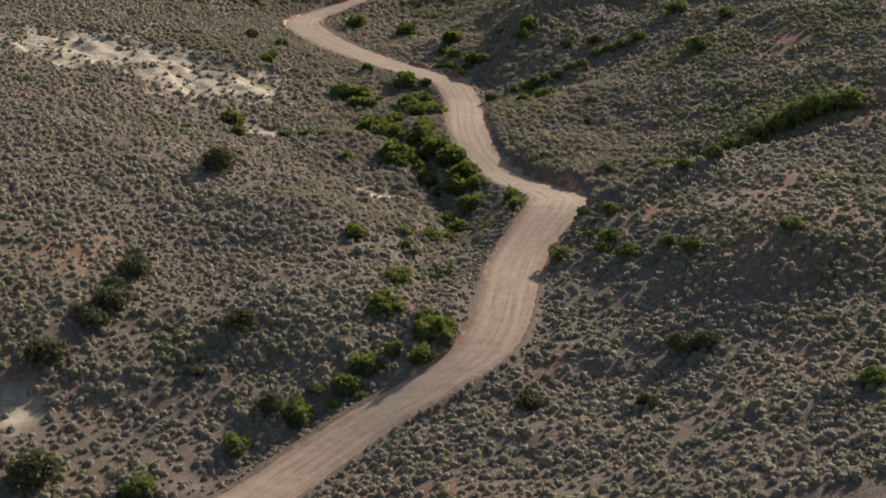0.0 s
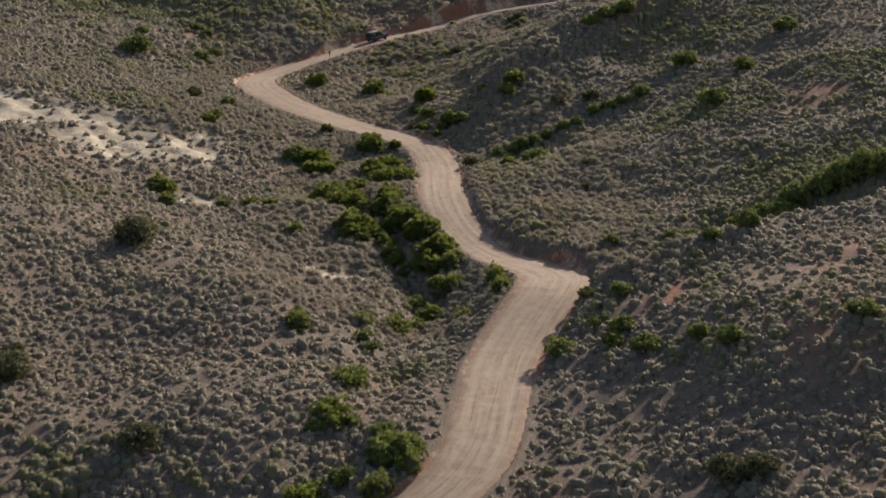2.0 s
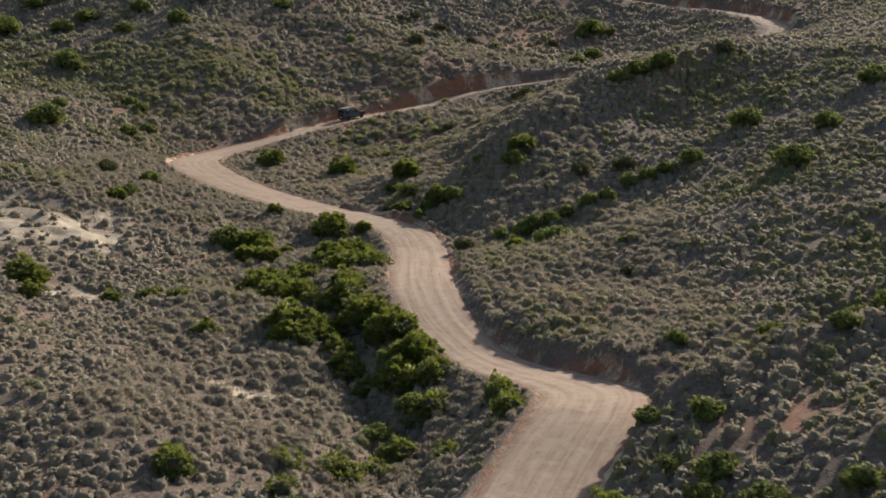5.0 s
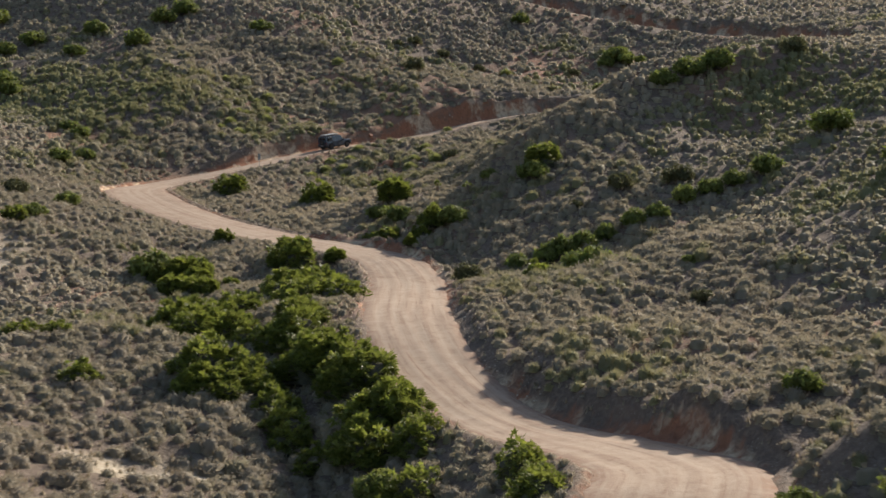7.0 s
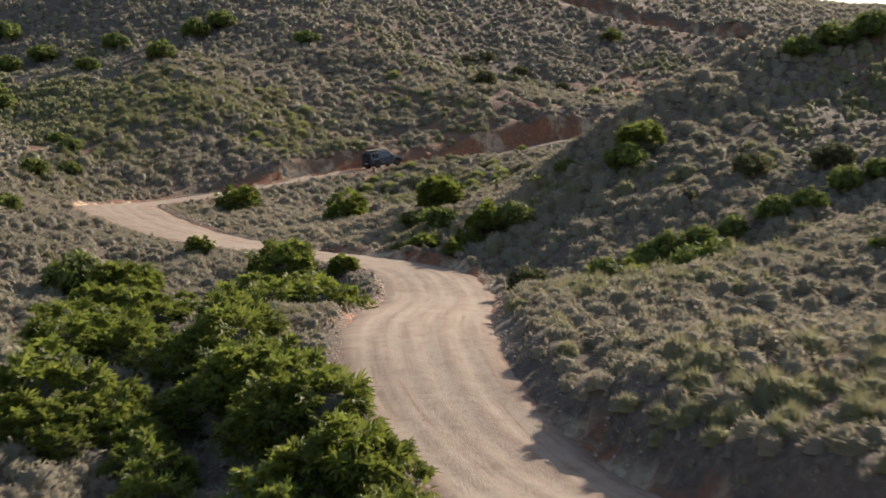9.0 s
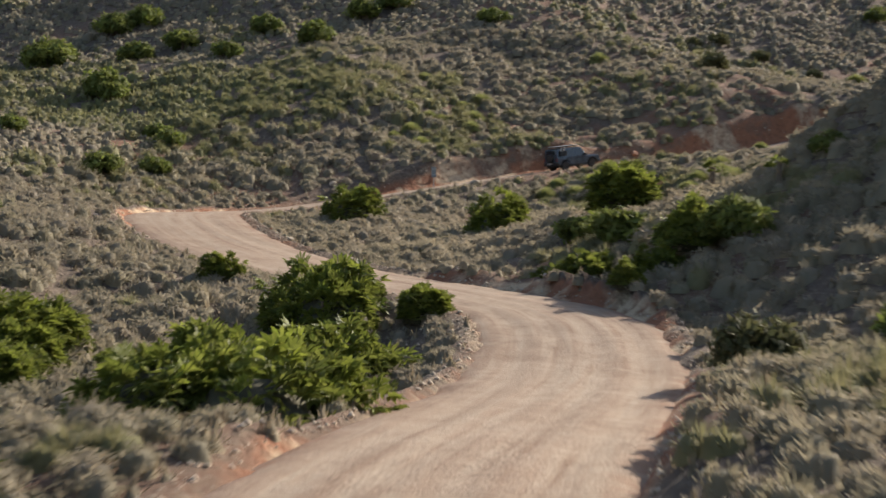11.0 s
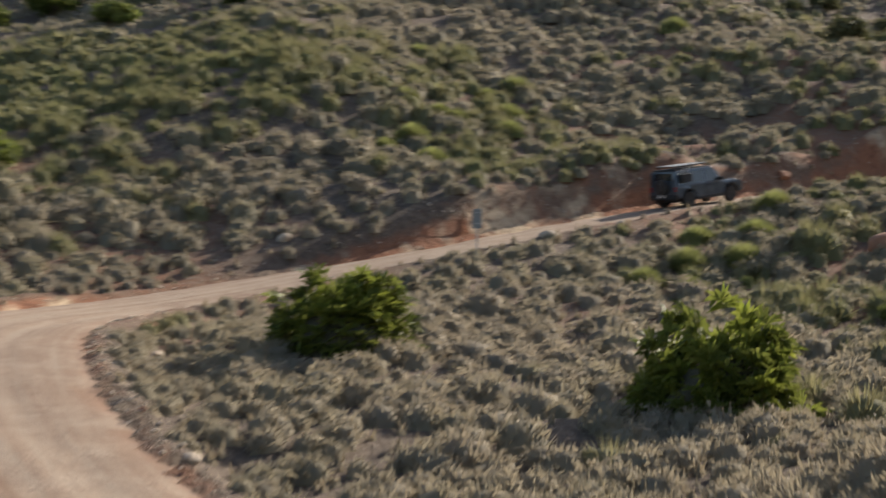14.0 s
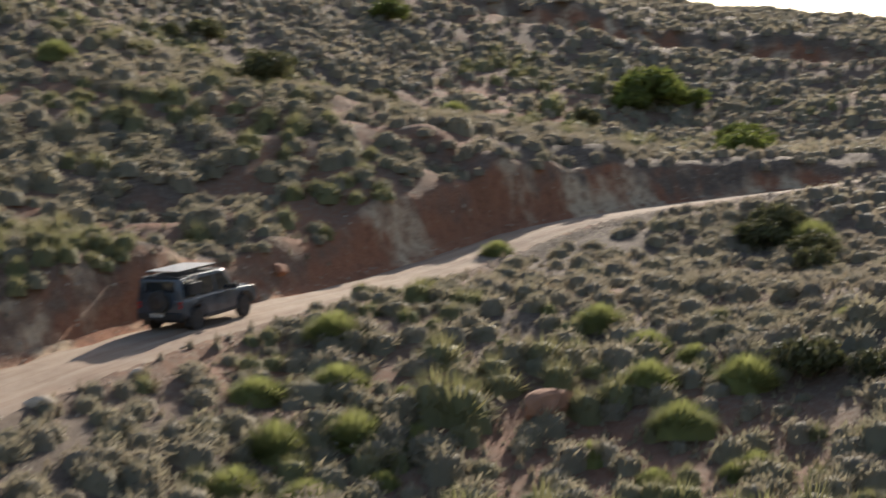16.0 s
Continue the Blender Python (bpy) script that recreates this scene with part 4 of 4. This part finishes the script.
# ---- the off-road car on the upper leg of the road ----
PAINT = plain("dusty_dark_paint", (0.045, 0.06, 0.08), 0.3, 0.35, 0.8, grain=0.8, scale=2.0)
TRIM = plain("black_plastic", (0.018, 0.018, 0.019), 0.6, grain=0.6, scale=12)
GLASS = plain("dark_glass", (0.016, 0.022, 0.03), 0.05, coat=1.0)
RUBBER = plain("dusty_rubber", (0.03, 0.027, 0.024), 0.9, grain=1.0, scale=9)
ALLOY = plain("dark_alloy", (0.10, 0.10, 0.105), 0.35, 0.9)
RACK = plain("pale_aluminium", (0.55, 0.53, 0.5), 0.4, 0.8, grain=0.2)
TAIL = plain("red_lamp_glass", (0.45, 0.02, 0.015), 0.2, coat=0.5)
LAMP = plain("clear_lamp_glass", (0.6, 0.6, 0.6), 0.1, coat=1.0)
PLATE = plain("plate_white", (0.7, 0.7, 0.68), 0.5)
INK = plain("plate_ink", (0.03, 0.03, 0.03), 0.6)


def build_car(at, heading, climb):
    car = tagged(new("off_road_car"), "dark grey boxy off-road car with roof rack and spare wheel", "car")
    car.matrix_basis = Matrix.Translation(at) @ Matrix.Rotation(heading, 4, "Z") @ Matrix.Rotation(-climb, 4, "Y")
    side = [(-2.28, 0.62), (-2.36, 0.72), (-2.37, 1.14)]
    side += [(-1.0, 1.155), (1.05, 1.13), (1.95, 1.10), (2.22, 1.04), (2.34, 0.92), (2.36, 0.66), (2.28, 0.52)]
    side += [(1.51 + 0.5 * math.cos(a), 0.42 + 0.5 * math.sin(a)) for a in np.linspace(0.12, math.pi - 0.12, 11)]
    side += [(0.98, 0.40), (-0.98, 0.40)]
    side += [(-1.51 + 0.5 * math.cos(a), 0.42 + 0.5 * math.sin(a)) for a in np.linspace(0.12, math.pi - 0.12, 11)]
    body = part("body", slab(bmesh.new(), side, 1.9, lambda x, z: 0.95 if z < 1.08 else 0.925, 0.03), PAINT, car)
    cabin_line = [(-2.35, 1.13), (-2.34, 1.5), (-2.27, 1.87), (-1.2, 1.915), (0.25, 1.905), (0.45, 1.86), (1.0, 1.13)]
    half_at = lambda x, z: 0.915 - max(0.0, z - 1.13) * 0.155
    part("cabin", slab(bmesh.new(), cabin_line, 1.8, half_at, 0.035), PAINT, car)
    bm = box(bmesh.new(), (2.62, 1.50, 0.05), (-0.98, 0, 1.915), None, 0.02)
    part("roof", bm, TRIM, car, "black contrast roof")
    bm = box(bmesh.new(), (1.08, 1.5, 0.05), (1.52, 0, 1.125), Euler((0, 0.03, 0)).to_matrix(), 0.02)
    part("bonnet", bm, PAINT, car)
    for s in (1, -1):
        for low, high in (((-2.22, -1.45), (-2.16, -1.45)), ((-1.3, -0.32), (-1.3, -0.34)), ((-0.22, 0.82), (-0.22, 0.36))):
            def place(x, z):
                return (x, s * (half_at(x, z) + 0.002), z)
            part("window", pane(bmesh.new(), [place(low[0], 1.2), place(low[1], 1.2), place(high[1], 1.78), place(high[0], 1.78)], 0.006, (0, s, 0)), GLASS, car, "dark tinted side window")
        for x0, x1 in ((-1.36, -0.30), (-0.27, 0.95)):
            cut = 0.18 if x0 < -1 else 0.0
            door = part("door", pane(bmesh.new(), [(x0 + cut, s * 0.951, 0.5), (x1, s * 0.951, 0.5), (x1, s * 0.94, 1.1), (x0, s * 0.94, 1.1), (x0, s * 0.951, 0.8)], 0.008, (0, s, 0)), PAINT, car)
            part("handle", box(bmesh.new(), (0.17, 0.03, 0.035), (x0 + 0.14, s * 0.965, 1.0), None, 0.01), TRIM, door, "black door handle")
        part("sill", box(bmesh.new(), (1.95, 0.09, 0.13), (0, s * 0.94, 0.44), None, 0.02), TRIM, car)
        mirror = part("mirror", box(bmesh.new(), (0.14, 0.24, 0.19), (0.72, s * 1.06, 1.24), None, 0.03), TRIM, car)
        part("mirror_glass", box(bmesh.new(), (0.008, 0.18, 0.14), (0.648, s * 1.07, 1.245)), GLASS, mirror)
        for z in (0.93, 1.06):
            part("tail_light", box(bmesh.new(), (0.03, 0.11, 0.10), (-2.375, s * 0.83, z), None, 0.01), TAIL, car, "red square tail light")
        part("head_light", turned(bmesh.new(), ((0.02, -0.03), (0.11, -0.03), (0.115, 0.01), (0.03, 0.03)), (0, 0, 0), 20), LAMP, car).matrix_basis = Matrix.Translation((2.34, s * 0.72, 0.93)) @ Matrix.Rotation(-math.pi / 2, 4, "Z")
        for x in (1.51, -1.51):
            bm = bmesh.new()
            for a in np.linspace(0.1, math.pi - 0.1, 13):
                box(bm, (0.14, 0.08, 0.055), (x + 0.52 * math.cos(a), s * 0.955, 0.42 + 0.52 * math.sin(a)), Euler((0, math.pi / 2 - a, 0)).to_matrix(), 0.01)
            part("wheel_arch", bm, TRIM, car, "black wheel arch trim")
            wheel = new("wheel")
            wheel.parent = car
            wheel.location = (x, s * 0.84, 0.40)
            part("tyre", turned(bmesh.new(), ((0.26, -0.12), (0.36, -0.125), (0.395, -0.09), (0.402, 0), (0.395, 0.09), (0.36, 0.125), (0.26, 0.12)), steps=36), RUBBER, wheel, "dusty black tyre")
            bm = turned(bmesh.new(), ((0.05, s * 0.095), (0.10, s * 0.09), (0.25, s * 0.03), (0.262, s * 0.11), (0.268, s * 0.0)), steps=28)
            for i in range(6):
                a = i * math.pi / 3
                box(bm, (0.07, 0.03, 0.25), (0.14 * math.sin(a), s * 0.085, 0.14 * math.cos(a)), Euler((0, a, 0)).to_matrix(), 0.008)
            part("rim", bm, ALLOY, wheel, "dark spoked alloy rim")
        part("mud_flap", box(bmesh.new(), (0.02, 0.26, 0.3), (-2.02, s * 0.83, 0.38), None, 0.005), TRIM, car)
    wind = [(0.47, 0.70, 1.84), (0.47, -0.70, 1.84), (0.99, -0.80, 1.19), (0.99, 0.80, 1.19)]
    part("windscreen", pane(bmesh.new(), wind, 0.006, (0.8, 0, 0.6)), GLASS, car)
    part("rear_window", pane(bmesh.new(), [(-2.345, 0.62, 1.42), (-2.345, -0.62, 1.42), (-2.30, -0.58, 1.78), (-2.30, 0.58, 1.78)], 0.01, (-1, 0, 0.1)), GLASS, car)
    spare = part("spare_wheel", turned(bmesh.new(), ((0.1, 0.0), (0.36, 0.0), (0.385, 0.05), (0.385, 0.2), (0.36, 0.24), (0.2, 0.25))), RUBBER, car, "rear-mounted spare wheel")
    spare.matrix_basis = Matrix.Translation((-2.36, -0.05, 1.12)) @ Matrix.Rotation(math.pi / 2, 4, "Z")
    part("hub_cover", turned(bmesh.new(), ((0.05, 0.24), (0.22, 0.24), (0.2, 0.265), (0.05, 0.27))), ALLOY, spare)
    part("rear_bumper", box(bmesh.new(), (0.22, 1.84, 0.24), (-2.32, 0, 0.6), None, 0.04), TRIM, car)
    part("front_bumper", box(bmesh.new(), (0.24, 1.84, 0.26), (2.3, 0, 0.6), None, 0.05), TRIM, car)
    part("grille", box(bmesh.new(), (0.05, 1.1, 0.16), (2.345, 0, 0.93), None, 0.015), TRIM, car)
    plate = part("number_plate", box(bmesh.new(), (0.015, 0.52, 0.12), (-2.44, 0.1, 0.66), None, 0.004), PLATE, car, "white number plate with plain bars")
    for i in range(5):
        part("plate_bar", box(bmesh.new(), (0.006, 0.05, 0.075), (-2.45, -0.09 + 0.095 * i, 0.66)), INK, plate)
    part("chassis", box(bmesh.new(), (4.0, 1.1, 0.22), (0, 0, 0.42), None, 0.05), TRIM, car)
    rack = part("roof_rack", box(bmesh.new(), (2.3, 0.05, 0.05), (-0.95, 0.62, 2.07), None, 0.012), TRIM, car, "flat roof rack with pale slats")
    part("rail", box(bmesh.new(), (2.3, 0.05, 0.05), (-0.95, -0.62, 2.07), None, 0.012), TRIM, rack)
    for i in range(9):
        part("slat", box(bmesh.new(), (0.2, 1.3, 0.03), (-1.98 + 0.257 * i, 0, 2.11), None, 0.008), RACK, rack)
    for s in (1, -1):
        for x in (-1.9, -1.0, 0.0):
            part("foot", box(bmesh.new(), (0.07, 0.05, 0.15), (x, s * 0.63, 1.985), None, 0.01), TRIM, rack)
    carrier = part("side_box", box(bmesh.new(), (0.66, 0.24, 0.4), (-1.72, -0.985, 1.5), None, 0.03), TRIM, car, "black gear carrier on the side window")
    for x in (-1.9, -1.55):
        part("strap", box(bmesh.new(), (0.07, 0.05, 0.34), (x, -0.93, 1.82), Euler((0.35, 0, 0)).to_matrix(), 0.008), RACK, carrier)
    part("ladder_rail", box(bmesh.new(), (0.03, 0.04, 0.7), (-2.4, 0.72, 1.5), None, 0.01), TRIM, car)
    return car


def road_pose(x, y):
    """Height, heading and climb of the road at a place."""
    n = int(np.argmin(np.hypot(line[:, 0] - x, line[:, 1] - y)))
    rise = (level[n + 5] - level[n - 5]) / (along[n + 5] - along[n - 5])
    return float(level[n]), math.atan2(tangent[n, 1], tangent[n, 0]), math.atan(rise)


z, heading, climb = road_pose(-8.4, 296.3)
build_car((-8.4, 296.3, z + 0.02), heading, climb + 0.02)

# ---- road sign and stones ----
SIGN_BACK = plain("weathered_sign_metal", (0.2, 0.215, 0.23), 0.5, 0.6, grain=0.3, scale=6)
POST = plain("galvanised_post", (0.33, 0.34, 0.34), 0.5, 0.7, grain=0.3)


def build_sign(x, y):
    ob = tagged(new("road_sign"), "plain grey metal road sign on a thin roadside post", "road sign")
    ob.matrix_basis = Matrix.Translation((x, y, spot(x, y) - 0.1)) @ Matrix.Rotation(radians(8), 4, "Z")
    part("post", box(bmesh.new(), (0.07, 0.05, 2.25), (0, 0.03, 0.95), None, 0.008), POST, ob)
    panel = part("panel", box(bmesh.new(), (0.38, 0.025, 0.8), (0, 0, 1.66), None, 0.01), SIGN_BACK, ob, "plain grey sign panel")
    for z0 in (1.45, 1.9):
        part("clamp", box(bmesh.new(), (0.3, 0.03, 0.05), (0, -0.02, z0), None, 0.008), POST, panel)


def boulder(seed, material, label):
    """A stone: a ball broken into flats."""
    rng = random.Random(seed)
    bm = bmesh.new()
    bmesh.ops.create_icosphere(bm, subdivisions=3, radius=0.5)
    for _ in range(11):
        n = Vector((rng.gauss(0, 1), rng.gauss(0, 1), rng.gauss(0, 1))).normalized()
        d = rng.uniform(0.26, 0.42)
        for v in bm.verts:
            over = v.co.dot(n) - d
            if over > 0:
                v.co -= n * over * 0.92
    for v in bm.verts:
        v.co *= 1 + 0.05 * noise.noise(v.co * 7 + Vector((seed, 0, 0)))
        v.co.z *= 0.7
    me = bpy.data.meshes.new("stone")
    bm.to_mesh(me)
    bm.free()
    me.materials.append(material)
    return tagged(new("stone", me), label, "stone", "loose stones")


def build_stones():
    rng = random.Random(12)
    red = boulder(1, RED_STONE, "red-brown rock lying among the scrub")
    red.matrix_basis = Matrix.Translation((-0.4, 283.2, spot(-0.4, 283.2) + 0.25)) @ Matrix.Rotation(0.6, 4, "Z") @ Matrix.Diagonal((2.3, 1.6, 1.7, 1))
    kinds = [boulder(n, m, l) for n, m, l in ((2, STONE, "pale angular stone beside the road"), (3, RED_STONE, "reddish stone beside the road"), (4, STONE, "pale angular stone beside the road"))]
    spots = []
    for n in range(520, len(line) - 260, 9):
        if rng.random() < 0.8 and len(spots) < 95:
            side = rng.choice((-1, 1))
            d = half[n] + rng.uniform(0.3, 1.9)
            spots.append((line[n, 0] + aside[n, 0] * d * side, line[n, 1] + aside[n, 1] * d * side, rng.uniform(0.15, 0.5) * rng.choice((1, 1, 1, 1.7))))
    used = set()
    for i, (x, y, s) in enumerate(spots):
        m = Matrix.Translation((x, y, spot(x, y) + 0.12 * s)) @ Euler((rng.uniform(-0.3, 0.3), rng.uniform(-0.3, 0.3), rng.uniform(0, 6))).to_matrix().to_4x4() @ Matrix.Diagonal((s * 1.3, s, s, 1))
        set_out(kinds[i % len(kinds)], m, used)


def build_gravel():
    """Small loose stones along both verges and in the cuttings, uncounted."""
    rng = np.random.default_rng(14)
    n = rng.integers(360, len(line) - 230, 9000)
    d = half[n] + np.abs(rng.normal(0, 0.9, len(n))) - 0.15
    s = rng.choice((-1, 1), len(n))
    x, y = (line[n, k] + aside[n, k] * d * s for k in range(2))
    shapes = []
    for _ in range(5):
        v = np.array([(1, 0, 0), (-1, 0, 0), (0, 1, 0), (0, -1, 0), (0, 0, 0.8), (0, 0, -0.5)], float) * 0.5 * rng.uniform(0.6, 1.2, (6, 3))
        f = np.array([(0, 2, 4), (2, 1, 4), (1, 3, 4), (3, 0, 4), (2, 0, 5), (1, 2, 5), (3, 1, 5), (0, 3, 5)])
        shapes.append((v, f))
    size = 0.05 + 0.2 * rng.uniform(0, 1, len(x)) ** 3
    strew("gravel", shapes, (x, y), size, rng.uniform(0, 1, len(x)), STONE, "loose gravel along the road's verges", "gravel", 15)


build_sign(-17.5, 280.4)
build_stones()
build_gravel()


# ---- single grass tussocks on the flat inside the bend and on the hill ----
TUSSOCKS_FLAT = (
    (-8.4, 286.4, 1.8), (-5.8, 286.8, 1.9), (-8.8, 282.3, 1.8), (-6.4, 282.7, 1.9), (-4.8, 291.3, 1.9),
    (-4.2, 285.3, 0.8), (4.5, 290.7, 1.8), (4.7, 287.3, 1.5), (3, 283.6, 1.7), (5.8, 282.7, 1.9),
    (2.5, 280.4, 1.8), (5.4, 285.3, 1.1), (-0.7, 279.5, 1.1), (-10.5, 279.4, 1.7), (-8.7, 279, 1.4),
    (-6.4, 280, 0.9), (0, 277, 1), (2, 276.5, 0.9), (22.5, 306.8, 2.4), (-4.8, 282.2, 1.1),
    (7.6, 309.5, 1.6), (11.1, 285.6, 1.1), (2.8, 276.7, 1.2),
)
TUSSOCKS_HILL = (
    (-19.4, 308.4, 2.1), (-18.8, 304, 1.8), (-23.7, 300.1, 1.9), (-21.9, 304.8, 1.5), (-25, 305.4, 1.5),
    (-24.7, 297.5, 1.4), (-23, 304.7, 1.5), (-10.1, 334.1, 2.2), (-26.9, 320.9, 1.8), (18, 346.5, 2.1),
    (-22.1, 296.8, 2), (-19.6, 313.8, 2.3), (-21.1, 311.7, 1.4), (-23.9, 309, 1.3),
)


def build_tussocks():
    rng, pick = np.random.default_rng(21), random.Random(22)
    kinds = []
    for _ in range(4):
        v, f = tuft(rng, 1700, 1.0, 1.0, 0.02, 14, 6)
        me = mesh_from("grass_tussock", v, f, LUSH, True, (("tint", np.full(len(v), rng.uniform(0.3, 0.9))),))
        kinds.append(tagged(new("grass_tussock", me), "large rounded green esparto grass tussock", "grass tussock", "large tussocks"))
    used = set()
    for i, (x, y, across) in enumerate(TUSSOCKS_FLAT + TUSSOCKS_HILL):
        s = across * 0.62
        m = Matrix.Translation((x, y, spot(x, y) - 0.06)) @ Matrix.Rotation(pick.uniform(0, 6.28), 4, "Z") @ Matrix.Diagonal((s, s * pick.uniform(0.85, 1.1), s * pick.uniform(0.75, 0.95), 1))
        set_out(kinds[i % 4], m, used)


build_tussocks()


# ---- two slender palms with bare trunks on the spur ----


def build_palm_tree(x, y, tall, seed):
    rng = np.random.default_rng(seed)
    ob = tagged(new("palm_tree"), "small fan palm with a bare dark trunk", "palm", "trunked palms")
    ob.matrix_basis = Matrix.Translation((x, y, spot(x, y) - 0.1))
    bm = turned(bmesh.new(), [(0.13 - 0.02 * math.sin(k * 2.1), tall * k / 8) for k in range(9)], steps=10, axis="Z")
    part("trunk", bm, BARK, ob)
    crown = part("crown", fan_mesh(rng, 7, 9, 0.45, 0.6), PALM, ob)
    crown.location = (0, 0, tall - 0.25)


for px, py, tall, seed in ((6.0, 230.7, 1.5, 31), (9.0, 226.2, 1.2, 32)):
    build_palm_tree(px, py, tall, seed)
